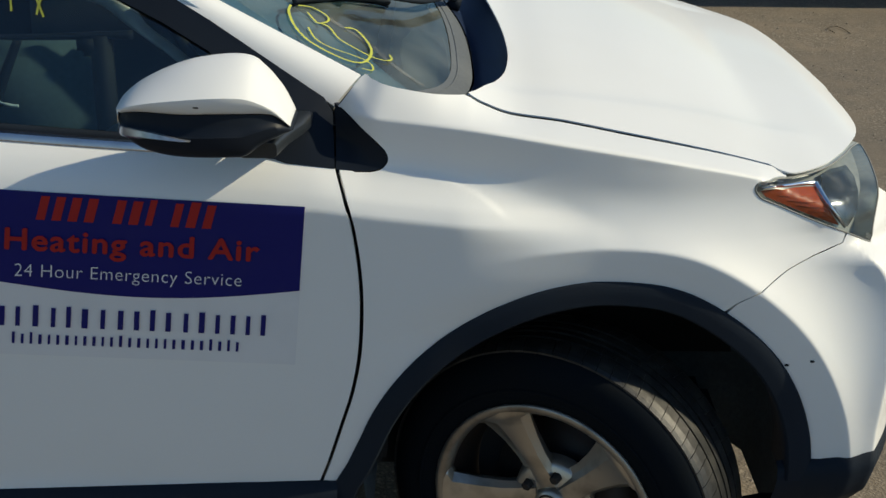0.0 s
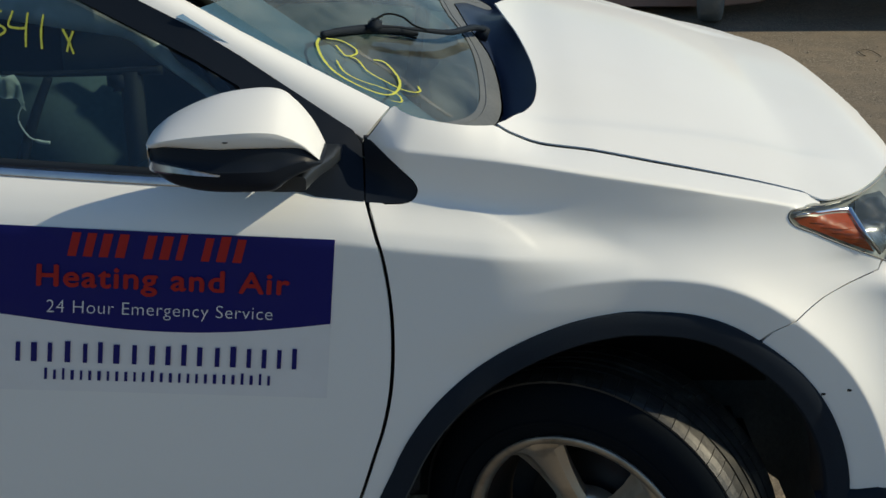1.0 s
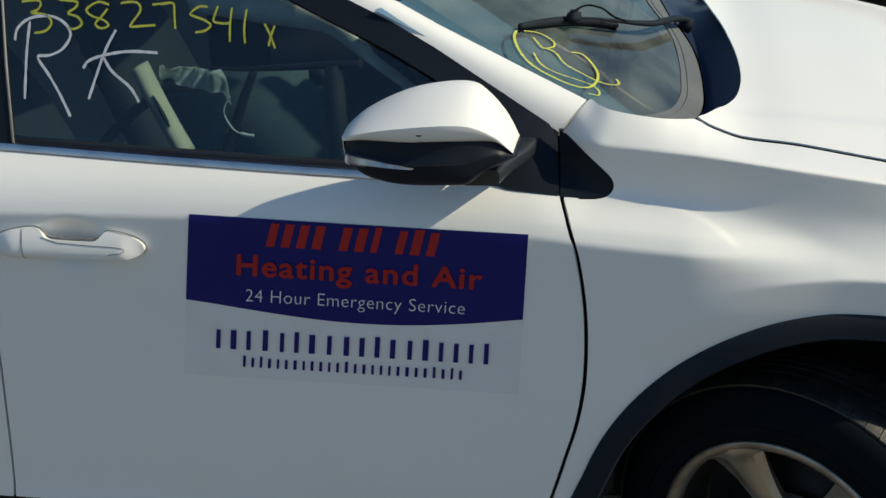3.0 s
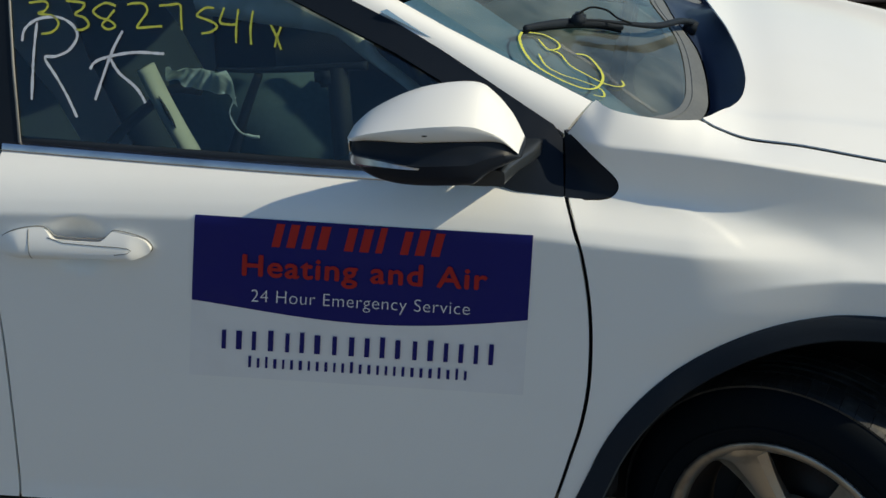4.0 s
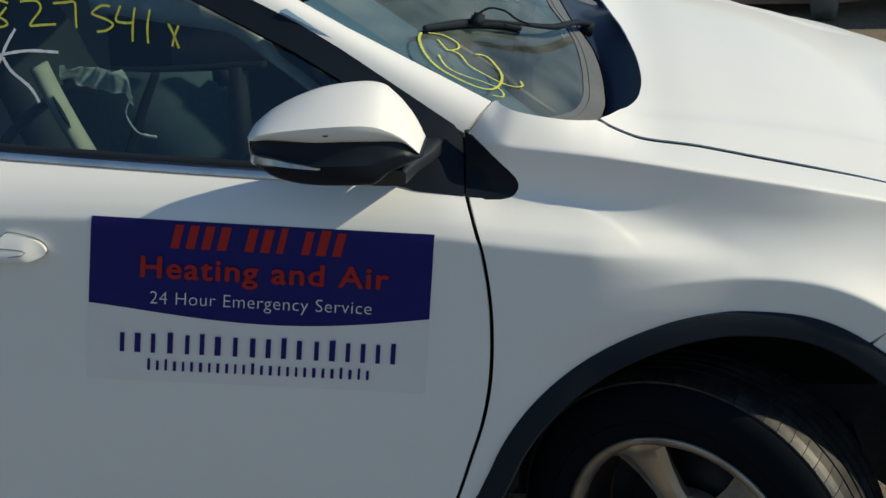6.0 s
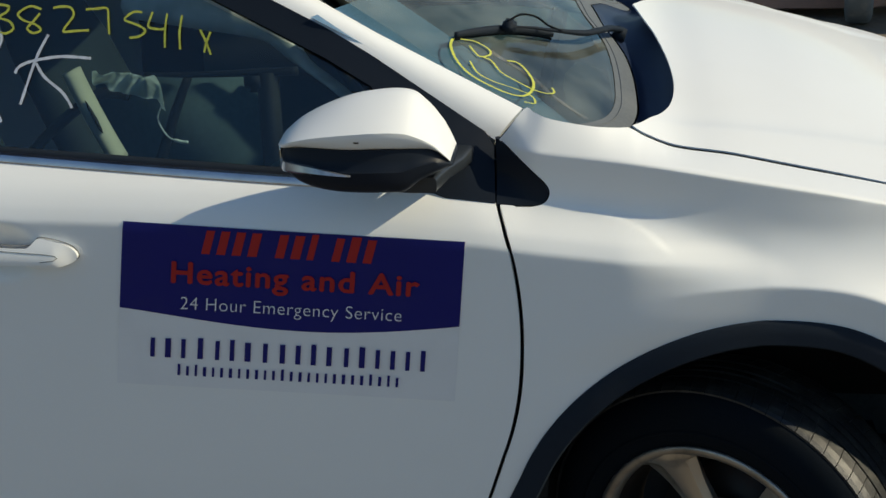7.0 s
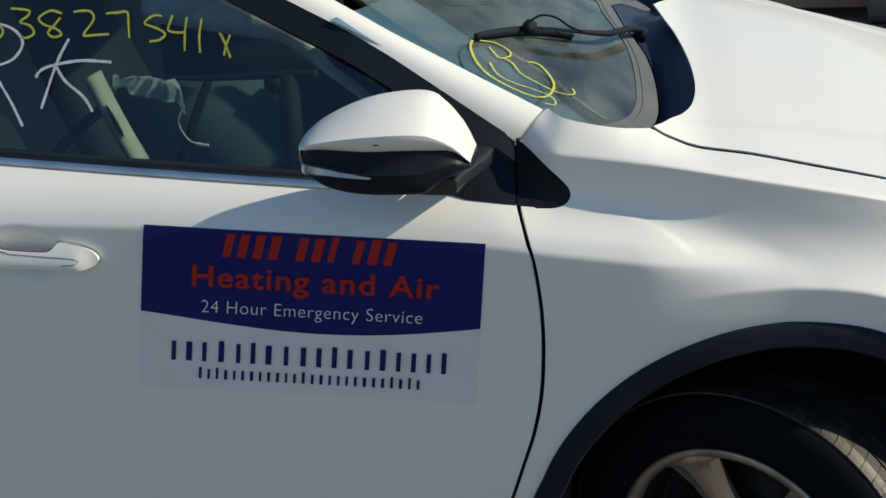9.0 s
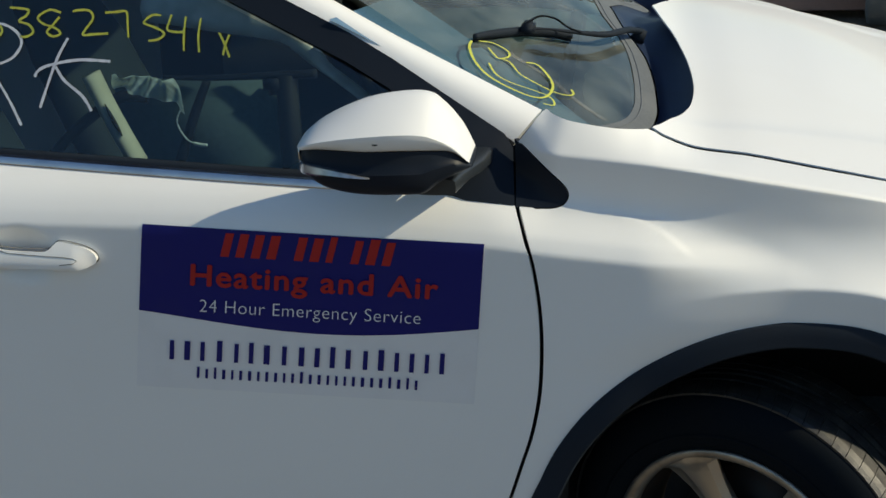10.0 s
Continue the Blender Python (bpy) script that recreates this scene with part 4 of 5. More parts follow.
# ---------------------------------------------------------------- door mirror
def mirror_thing(flip):
    x_rear, x_front = -0.808, -0.533
    top = ((-0.808, 1.176), (-0.802, 1.184), (-0.775, 1.205), (-0.731, 1.226), (-0.685, 1.240), (-0.632, 1.245), (-0.600, 1.240), (-0.582, 1.225), (-0.562, 1.200), (-0.547, 1.176), (-0.533, 1.150))
    cut = ((-0.808, 1.169), (-0.79, 1.174), (-0.752, 1.177), (-0.693, 1.176), (-0.636, 1.177), (-0.579, 1.173), (-0.553, 1.167), (-0.533, 1.146))
    bot = ((-0.808, 1.142), (-0.800, 1.134), (-0.788, 1.121), (-0.760, 1.106), (-0.710, 1.097), (-0.628, 1.096), (-0.605, 1.098), (-0.580, 1.116), (-0.533, 1.136))
    cy = -0.100
    wide = ((-0.808, 0.030), (-0.79, 0.066), (-0.74, 0.084), (-0.66, 0.090), (-0.60, 0.080), (-0.555, 0.058), (-0.533, 0.036))
    inner = ((-0.808, 0.025), (-0.79, 0.050), (-0.74, 0.078), (-0.69, 0.094), (-0.62, 0.114), (-0.58, 0.114), (-0.555, 0.095), (-0.533, 0.060))
    top, cut, bot, wide, inner = (curve2(row, 8) for row in (top, cut, bot, wide, inner))

    def dome(n, f):
        rings = []
        for i in range(n + 1):
            u = i / n
            rings.append(f(x_rear + (x_front - x_rear) * (u - 0.06 * math.sin(math.tau * u))))
        return rings

    def cap_ring(x):
        """A tucked-under lip up to a fold, a broad slope rising inwards to the ridge, a steep inner side."""
        zt, zc, w, wi = lerp_table(top, x), lerp_table(cut, x), lerp_table(wide, x), lerp_table(inner, x)
        fold, tuck = zc + 0.42 * (zt - zc), 0.013 * smoothstep(x_rear, x_rear + 0.04, x) * smoothstep(x_front, x_front - 0.05, x)
        out = []
        for k in range(6):
            u = k / 6
            out.append(Vector((x, cy - w + tuck * (1 - u) ** 1.3 - 0.0015 * math.sin(math.pi * u), zc + (fold - zc) * u)))
        for k in range(19):
            u = k / 18
            if u < 0.70:
                v = u / 0.70
                y = cy - w + (w + 0.25 * wi) * v
                g = 1 - (1 - v) ** 1.55
            else:
                v = (u - 0.70) / 0.30
                y = cy + wi * (0.25 + 0.75 * math.sin(v * math.pi / 2))
                g = max(0.0, math.cos(v * math.pi / 2))
            base = fold if u < 0.70 else zc
            out.append(Vector((x, y, base + (zt - base) * g)))
        return out

    def low_ring(x):
        """A recessed gloss band under the cap, then the bowl."""
        zb, zc, w, wi = lerp_table(bot, x), lerp_table(cut, x) - 0.002, lerp_table(wide, x) - 0.004, lerp_table(inner, x) - 0.01
        band = zc - 0.42 * (zc - zb)
        out = [Vector((x + 0.003, cy - w + 0.010, zc)), Vector((x + 0.003, cy - w + 0.007, (zc + band) / 2)), Vector((x + 0.003, cy - w + 0.004, band + 0.001)), Vector((x + 0.003, cy - w, band - 0.001))]
        for k in range(1, 17):
            a = math.pi * k / 16
            c, si = math.cos(a), math.sin(a)
            out.append(Vector((x + 0.003, cy - (w if c > 0 else wi) * math.copysign(abs(c) ** 0.6, c), band + (zb - band) * si ** 0.6)))
        out.append(Vector((x + 0.003, cy + wi, zc)))
        return out
    bm = loft(dome(44, cap_ring))
    bm2 = loft(dome(44, low_ring))
    # turn signal: a slim bright strip that wraps the rear outer corner
    sig = []
    for i in range(25):
        u = i / 24
        x = -0.805 + 0.122 * u
        w = lerp_table(wide, x) - 0.001
        z1 = lerp_table(cut, x) - 0.020 - 0.019 * u
        z0 = z1 - 0.0165 * (1 - u ** 1.5) - 0.001
        y = cy - w
        sig.append([Vector((x, y + 0.002, z0)), Vector((x, y - 0.003, z0 * 0.7 + z1 * 0.3)), Vector((x, y - 0.001, z1)), Vector((x, y + 0.01, z1)), Vector((x, y + 0.01, z0))])
    bm3 = loft(sig)
    # arm and foot
    arm = []
    for p, hw, hh in (((-0.590, -0.120, 1.100), 0.032, 0.013), ((-0.584, -0.090, 1.100), 0.032, 0.013), ((-0.570, -0.045, 1.098), 0.027, 0.0110), ((-0.551, 0.015, 1.095), 0.025, 0.0115), ((-0.543, 0.085, 1.091), 0.026, 0.0150)):
        arm.append([Vector(p) + Vector((hw * math.copysign(abs(math.cos(a)) ** 0.35, math.cos(a)), 0, hh * math.copysign(abs(math.sin(a)) ** 0.35, math.sin(a)))) for a in [k * math.tau / 24 for k in range(24)]])
    bm4 = loft(arm)
    foot = box((0.105, 0.13, 0.016), (-0.640, -0.04, 1.102), 0.007)
    mg = box((0.003, 0.05, 0.025), (-0.8075, cy, 1.158), 0.001)
    bms = [bm2, bm, bm3, bm4, foot, mg]
    if flip:
        for b in bms:
            for v in b.verts:
                v.co.y = 2 * MID - v.co.y
            bmesh.ops.reverse_faces(b, faces=b.faces)
    h = part("door_mirror", bm2, BLACK_GLOSS, car, "door mirror with white cap and black lower housing", sharp=60)
    part("mirror_cap", bm, WHITE, h, "white painted mirror cap", sharp=60)
    if not flip:
        chip = box((0.009, 0.003, 0.003), (-0.672, cy - 0.086, 1.190), 0.001)
        part("paint_chip", chip, RUBBER, h, "dark chip in the paint")
    part("turn_signal", bm3, SIGNAL, h, "clear turn signal strip", sharp=40)
    part("mirror_arm", bm4, ARM_GREY, h, sharp=50)
    part("mirror_foot", foot, CLADDING, h)
    part("mirror_glass", mg, CHROME, h)


mirror_thing(False)
mirror_thing(True)


# ---------------------------------------------------------------- head lamp
lamp_line = curve2(((0.270, 0.971), (0.277, 0.984), (0.308, 0.981), (0.339, 0.974), (0.374, 0.972), (0.415, 0.970), (0.456, 0.968), (0.497, 0.965), (0.525, 0.962), (0.553, 0.955), (0.555, 0.946),
                    (0.548, 0.939), (0.539, 0.931), (0.534, 0.919), (0.520, 0.905), (0.508, 0.883), (0.500, 0.861), (0.473, 0.874), (0.447, 0.886), (0.403, 0.904), (0.359, 0.922), (0.316, 0.941), (0.283, 0.955), (0.270, 0.971)), 4)[:-1]


def lamp_part(name, bm, mat, owner, label="", **kw):
    part(name, bm, mat, owner, label, **kw)


bmh = panel_mesh(lamp_line, lambda x, z: side(x, z) + Vector((-0.25, 0.42, 0)).normalized() * 0.045, 0.012, 0.0)
HOUSING = material("lamp_housing", (0.36, 0.39, 0.38), 0.30, metal=0.25, grain=0.3, grain_scale=80, stain=0.5, stain_scale=25, stain_colour=(0.25, 0.28, 0.28), bump=0.4, bump_scale=40)
lampA = part("head_lamp", bmh.copy(), HOUSING, car, "clouded head lamp with amber side reflector")
bmh.free()
LP = lampA
lamp_out = [side(x, z) for x, z in lamp_line]
lamp_in = Vector((-0.25, 0.42, 0)).normalized() * 0.045
part("lamp_wall", loft([[p + lamp_in * k for p in lamp_out] for k in (0.04, 0.35, 0.7, 1.02)], cap=False), HOUSING, lampA, "dull grey lamp wall")
amb = [(0.285, 0.964), (0.315, 0.966), (0.353, 0.961), (0.396, 0.955), (0.401, 0.944), (0.418, 0.921), (0.437, 0.896), (0.414, 0.905), (0.370, 0.922), (0.327, 0.940), (0.296, 0.953)]
lamp_part("amber_reflector", panel_mesh(amb, lambda x, z: side(x, z) + Vector((-0.002, 0.010, 0)), 0.010, 0.006), AMBER, LP, "amber side reflector")
for k in range(5):
    u0 = (k + 0.7) / 5.6
    ends = [(0.293 + 0.12 * u0, 0.9625 - 0.056 * u0), (0.393 + 0.035 * u0, 0.953 - 0.047 * u0)]
    rib = tube([side(ends[0][0] * (1 - j) + ends[1][0] * j, ends[0][1] * (1 - j) + ends[1][1] * j) + Vector((-0.002, 0.0098, 0)) for j in (0.08, 0.36, 0.64, 0.92)], 0.0006, 5)
    lamp_part("reflector_rib", rib, AMBER, LP)
grey = material("lamp_inner", (0.10, 0.125, 0.15), 0.22, metal=0.7, grain=0.5, grain_scale=60, stain=0.75, stain_scale=32, stain_colour=(0.50, 0.53, 0.55), bump=0.6, bump_scale=45)
outline = [(0.427, 0.960), (0.452, 0.960), (0.497, 0.953), (0.505, 0.943), (0.498, 0.932), (0.488, 0.905), (0.465, 0.886), (0.446, 0.898), (0.419, 0.934), (0.418, 0.947)]
lamp_part("reflector_bowl", panel_mesh(outline, lambda x, z: side(x, z) + Vector((-0.008, 0.020, 0)), 0.012, 0.0), grey, LP, "smoky grey inner reflector")
fin = spline([side(x, z) + Vector((0, 0.007, 0)) for x, z in ((0.397, 0.959), (0.404, 0.947), (0.412, 0.935), (0.429, 0.915), (0.446, 0.893))], 4)
lamp_part("divider", tube(fin, [0.006 - 0.0030 * i / len(fin) for i in range(len(fin))], 8), CHROME, LP)
fin = spline([side(x, z) + Vector((0, 0.006, 0)) for x, z in ((0.283, 0.971), (0.304, 0.973), (0.336, 0.967), (0.368, 0.963), (0.396, 0.959))], 4)
lamp_part("upper_bezel", tube(fin, [0.0015 + 0.0035 * i / len(fin) for i in range(len(fin))], 8), CHROME, LP)
gasket = [p + Vector((0, -0.0005, 0)) for p in lamp_out]
lamp_part("lens_gasket", tube(gasket + gasket[:1], 0.0013, 6), material("lens_gasket", (0.26, 0.26, 0.24), 0.6, grain=0.3), LP, "grey weathered gasket")
def far_twin(bm):
    """The same on the car's other side, lying as low as the wing there."""
    b2 = mirrored(bm)
    for v in b2.verts:
        v.co.z -= 0.6 * max(0.0, v.co.x - 0.1) ** 2
    return b2


lampB = part("head_lamp", far_twin(panel_mesh(lamp_line, lambda x, z: side(x, z) + Vector((-0.006, 0.010, 0)), 0.012, 0.0)), HOUSING, car, "clouded head lamp with amber side reflector")
part("amber_reflector", far_twin(panel_mesh(amb, lambda x, z: side(x, z) + Vector((-0.002, 0.004, 0)), 0.012, 0.0)), AMBER, lampB, "amber side reflector")
lamp_part("lens", panel_mesh(lamp_line, side, 0.008, 0.006), GLASS_LAMP, LP, "clear plastic lens, slightly hazed")


# ---------------------------------------------------------------- door handles
def handle_z(x):
    return 0.942 - 0.03 * (x + 1.352)


def handle_parts(dx):
    """Grip with its two mounts, laid over the dished cup."""
    def body(x, z):
        k = max(-1.0, min(1.0, (z - handle_z(x)) / 0.034))
        end = smoothstep(-1.502, -1.455, x) * smoothstep(-1.210, -1.255, x)
        roll = 1 - (max(0.0, k + 0.45) / 1.45) ** 1.6 if k > -0.45 else 1 - ((-k - 0.45) / 0.55) ** 2.5
        out = 0.004 + 0.020 * roll * (0.40 + 0.60 * end)
        return Vector((x + dx, door_flat(x + dx, z) - out, z))
    line = curve2(((-1.502, 0.938), (-1.494, 0.955), (-1.470, 0.967), (-1.435, 0.974), (-1.412, 0.974), (-1.401, 0.966), (-1.392, 0.956), (-1.37, 0.953), (-1.33, 0.951),
                   (-1.300, 0.952), (-1.286, 0.962), (-1.276, 0.968), (-1.245, 0.962), (-1.222, 0.953), (-1.211, 0.940), (-1.214, 0.928), (-1.240, 0.918),
                   (-1.280, 0.913), (-1.297, 0.920), (-1.35, 0.919), (-1.40, 0.915), (-1.435, 0.914), (-1.485, 0.921), (-1.500, 0.928)), 3)
    grip = panel_mesh(line, body, 0.006, 0.016)
    cut = tube([body(-1.437, 0.944 + 0.0068 * j) + Vector((0, -0.0003, 0)) for j in range(-4, 5)], 0.0010, 5)
    edge = tube([body(x, z) + Vector((0, -0.0002, 0)) for x, z in ((-1.40, 0.958), (-1.37, 0.949), (-1.33, 0.946), (-1.30, 0.944), (-1.27, 0.9425), (-1.250, 0.940), (-1.243, 0.936), (-1.25, 0.931), (-1.275, 0.928))], 0.0008, 5)
    rim = [Vector((x + dx, door_flat(x + dx, z) - 0.0004, z)) for x, z in line]
    return grip, cut, edge, tube(rim + rim[:1], 0.0011, 6)


# grey for the handle's joints and for the shade drawn round its edge
SHADOW_LINE = material("joint_shade_line", (0.20, 0.20, 0.19), 0.8, grain=0.2)
for dx, door in ((0.0, front_door), (-0.93, rear_door)):
    grip, cut, edge, rim = handle_parts(dx)
    twin = mirrored(grip)
    h = part("door_handle", grip, WHITE, door, "white pull handle")
    part("key_cover_joint", cut, SHADOW_LINE, door)
    part("grip_joint", edge, SHADOW_LINE, door)
    part("handle_shade_line", rim, SHADOW_LINE, door, "thin grey line for the shade round the handle")
    part("door_handle", twin, WHITE, car, "white pull handle")


# ---------------------------------------------------------------- magnetic sign on the door
SO, SA, SL, SR = Vector((-1.121, 1.001)), Vector((0.597, -0.031)), Vector((-0.061, -0.3295)), Vector((-0.030, -0.3185))


def on_sign(a, b, off=0.0015):
    """a: 0 to 1 across, b: 0 to 1 down the sign."""
    p = SO + SA * a + SL.lerp(SR, a) * b
    return Vector((p.x, door_flat(p.x, p.y) - off, p.y))


def sign_band_foot(a):
    return 0.513 + 0.088 * math.sin(math.pi * a ** 1.15)


sign = part("magnetic_sign", panel_mesh([(0, 0), (1, 0), (1, 1), (0, 1)], lambda a, b: on_sign(a, b, 0.0009), 0.03, 0.0004), SIGN_WHITE, None)
tagged(sign, "white and navy magnetic business sign on the front door", "sign")
outline = [(0.001, 0.002), (0.999, 0.002)] + [(a, sign_band_foot(a)) for a in [1 - k / 24 for k in range(25)]]
outline[2] = (0.999, outline[2][1])
outline[-1] = (0.001, outline[-1][1])
part("navy_band", panel_mesh(outline, lambda a, b: on_sign(a, b, 0.0018), 0.03, 0.0), NAVY, sign, "navy band with curved foot")


def text_part(name, words, a0, a1, b_base, height, mat, bold=0.0, spacing=1.0, spread=0.0, label=""):
    """Letters of the built-in font laid on the sign, fitted between a0 and a1."""
    cu = bpy.data.curves.new(name, "FONT")
    cu.body, cu.size, cu.offset, cu.space_character = words, 1.0, bold, spacing
    cu.resolution_u = 4
    ob = new(name, cu)
    dg = bpy.context.evaluated_depsgraph_get()
    me = ob.evaluated_get(dg).to_mesh()
    polys = [list(p.vertices) for p in me.polygons]
    flat = [(v.co.x, v.co.y) for v in me.vertices]
    bpy.data.objects.remove(ob)
    lo, hi = min(x for x, y in flat), max(x for x, y in flat)
    # one part for each letter
    owner = list(range(len(flat)))

    def root(i):
        while owner[i] != i:
            i = owner[i]
        return i
    for p in polys:
        for i in p[1:]:
            owner[root(i)] = root(p[0])
    shifts = ((0, 0), (spread, 0), (-spread, 0), (0, spread), (0, -spread)) if spread else ((0, 0),)
    for r in sorted({root(i) for i in range(len(flat))}, key=lambda i: flat[i]):
        bm = bmesh.new()
        for k, (dx, dy) in enumerate(shifts):
            vs = {}
            for i, (x, y) in enumerate(flat):
                if root(i) == r:
                    a = a0 + (a1 - a0) * (x + dx - lo) / (hi - lo)
                    vs[i] = bm.verts.new(on_sign(a, b_base - (y + dy) / 0.69 * height, 0.0040 + 0.0002 * k))
            for p in polys:
                if p[0] in vs:
                    bm.faces.new([vs[i] for i in p])
        bmesh.ops.recalc_face_normals(bm, faces=bm.faces)
        part(name, bm, mat, sign, label, smooth=False)


def bars(name, cells, mat, b_top, b_foot, lean=0.0, label=""):
    """A row of plain bars, each (start, end, rise, fall) across the sign."""
    for a0, a1, up, dn in cells:
        bm = bmesh.new()
        pts = []
        for a, b in ((a0, b_foot + dn), (a1, b_foot + dn), (a1, b_top - up), (a0, b_top - up)):
            pts.append(bm.verts.new(on_sign(a + lean * (b_foot - b), b, 0.0030)))
        bm.faces.new(pts)
        part(name, bm, mat, sign, label, smooth=False)


def word_bars(a0, a1, counts, gap=0.30, space=0.9, seed=3):
    """Bars for words of the given letter counts."""
    rnd = random.Random(seed)
    widths = []
    for wi, n in enumerate(counts):
        for _ in range(n):
            widths.append(("c", rnd.uniform(0.75, 1.1)))
            widths.append(("g", gap))
        widths.append(("g", space))
    tot = sum(w for _, w in widths[:-2])
    out, x = [], a0
    for kind, w in widths[:-2]:
        w2 = w / tot * (a1 - a0)
        if kind == "c":
            out.append((x, x + w2, rnd.choice((0.0, 0.0, 0.012)), 0.0))
        x += w2
    return out


bars("name_bar", word_bars(0.238, 0.735, (4, 3, 3), 0.75, 1.3, 5), RED, 0.022, 0.160, 0.10, "red bar in place of a trade name")
text_part("letter", "Heating and Air", 0.155, 0.876, 0.338, 0.124, RED, spacing=1.10, spread=0.024, label="bold red letter")
text_part("letter", "24 Hour Emergency Service", 0.184, 0.832, 0.500, 0.078, SIGN_WHITE, bold=-0.012, spacing=1.06, label="thin white letter")
bars("number_bar", word_bars(0.098, 0.908, (3, 1, 3, 1, 4, 6), 1.9, 0.35, 8), NAVY, 0.690, 0.812, 0.0, "navy bar in place of a number")
bars("address_bar", word_bars(0.182, 0.834, (26,), 1.9, 0.2, 9), NAVY, 0.862, 0.924, 0.0, "small navy bar in place of a web address")


# ---------------------------------------------------------------- hand-drawn marks on the glass
def stroke(name, pts, width, surf, mat, parent, n=8, label=""):
    """A ribbon of paint-marker along a curve in surface coordinates."""
    path = spline([(a, b, 0) for a, b in pts], n) if len(pts) > 2 else [Vector((a, b, 0)) for a, b in pts]
    bm = bmesh.new()
    prev = None
    rnd = random.Random(len(pts) * 7 + int(abs(pts[0][0]) * 1000))
    for i, p in enumerate(path):
        d = (path[min(i + 1, len(path) - 1)] - path[max(i - 1, 0)]).normalized()
        nrm = Vector((-d.y, d.x, 0))
        w = width * rnd.uniform(0.40, 0.60)
        cur = [bm.verts.new(surf(p.x + nrm.x * w, p.y + nrm.y * w)), bm.verts.new(surf(p.x - nrm.x * w, p.y - nrm.y * w))]
        if prev:
            bm.faces.new((prev[0], prev[1], cur[1], cur[0]))
        prev = cur
    return part(name, bm, mat, parent, label)


def on_pane(x, z):
    return Vector((x, glass_y(z) - 0.004, z))


for pts in (((-1.455, 1.347), (-1.426, 1.349), (-1.418, 1.343), (-1.424, 1.333), (-1.437, 1.328), (-1.41, 1.324), (-1.398, 1.31), (-1.411, 1.296), (-1.432, 1.293)),
            ((-1.383, 1.349), (-1.349, 1.345), (-1.352, 1.335), (-1.366, 1.326), (-1.347, 1.319), (-1.34, 1.307), (-1.353, 1.299), (-1.366, 1.3)),
            ((-1.287, 1.339), (-1.308, 1.344), (-1.33, 1.332), (-1.321, 1.321), (-1.298, 1.313), (-1.289, 1.304), (-1.303, 1.299), (-1.314, 1.307), (-1.303, 1.318), (-1.29, 1.332)),
            ((-1.265, 1.341), (-1.251, 1.343), (-1.233, 1.341), (-1.228, 1.328), (-1.244, 1.308), (-1.246, 1.301), (-1.226, 1.302), (-1.2, 1.303)),
            ((-1.205, 1.338), (-1.184, 1.339), (-1.166, 1.339), (-1.164, 1.318), (-1.163, 1.296))):
    stroke("marker_figure", pts, 0.0040, on_pane, MARK_YELLOW, window_front, label="yellow paint-marker figure on the glass")
for pts in (((-1.102, 1.332), (-1.118, 1.333), (-1.134, 1.322), (-1.128, 1.317), (-1.108, 1.31), (-1.097, 1.301), (-1.109, 1.292), (-1.126, 1.29)),
            ((-1.083, 1.333), (-1.088, 1.321), (-1.091, 1.308), (-1.073, 1.304), (-1.059, 1.305)), ((-1.057, 1.33), (-1.061, 1.303), (-1.062, 1.273)),
            ((-1.03, 1.327), (-1.035, 1.298), (-1.034, 1.27)), ((-0.998, 1.303), (-0.988, 1.284), (-0.979, 1.261)), ((-0.979, 1.299), (-0.986, 1.283), (-0.991, 1.265))):
    stroke("marker_figure", pts, 0.0038, on_pane, MARK_YELLOW, window_front, label="yellow paint-marker figure on the glass")
for pts in (((-1.44, 1.313), (-1.448, 1.257), (-1.454, 1.179)),
            ((-1.47, 1.281), (-1.464, 1.302), (-1.44, 1.318), (-1.403, 1.322), (-1.374, 1.31), (-1.362, 1.289), (-1.378, 1.265), (-1.404, 1.254), (-1.426, 1.251),
             (-1.405, 1.219), (-1.385, 1.186), (-1.366, 1.148)),
            ((-1.275, 1.296), (-1.299, 1.255), (-1.33, 1.178)), ((-1.339, 1.231), (-1.328, 1.244), (-1.299, 1.253), (-1.252, 1.259), (-1.197, 1.256)),
            ((-1.299, 1.248), (-1.284, 1.225), (-1.254, 1.201), (-1.241, 1.185), (-1.234, 1.172))):
    stroke("marker_letter", pts, 0.0050, on_pane, MARK_WHITE, window_front, label="white paint-marker letter on the glass")


def on_screen(y, t):
    return screen(y, t) + Vector((0.002, 0, 0.004))


for pts, w in ((((0.284, 0.222), (0.257, 0.209), (0.221, 0.175), (0.196, 0.136), (0.188, 0.097), (0.192, 0.058), (0.209, 0.041), (0.243, 0.046), (0.282, 0.066), (0.311, 0.097), (0.322, 0.12), (0.308, 0.132)), 0.0042),
               (((0.238, 0.16), (0.212, 0.129), (0.208, 0.099), (0.219, 0.069), (0.227, 0.044)), 0.003),
               (((0.296, 0.216), (0.316, 0.199), (0.315, 0.172), (0.298, 0.159), (0.274, 0.16), (0.274, 0.17), (0.29, 0.194)), 0.0034),
               (((0.269, 0.167), (0.278, 0.146), (0.255, 0.112), (0.251, 0.079), (0.252, 0.046), (0.265, 0.028), (0.283, 0.026), (0.296, 0.038)), 0.0034),
               (((0.227, 0.044), (0.22, 0.027), (0.202, 0.015), (0.19, 0.026)), 0.003)):
    stroke("marker_scrawl", pts, w, on_screen, MARK_YELLOW, windscreen, 10, label="yellow paint-marker scrawl on the glass")

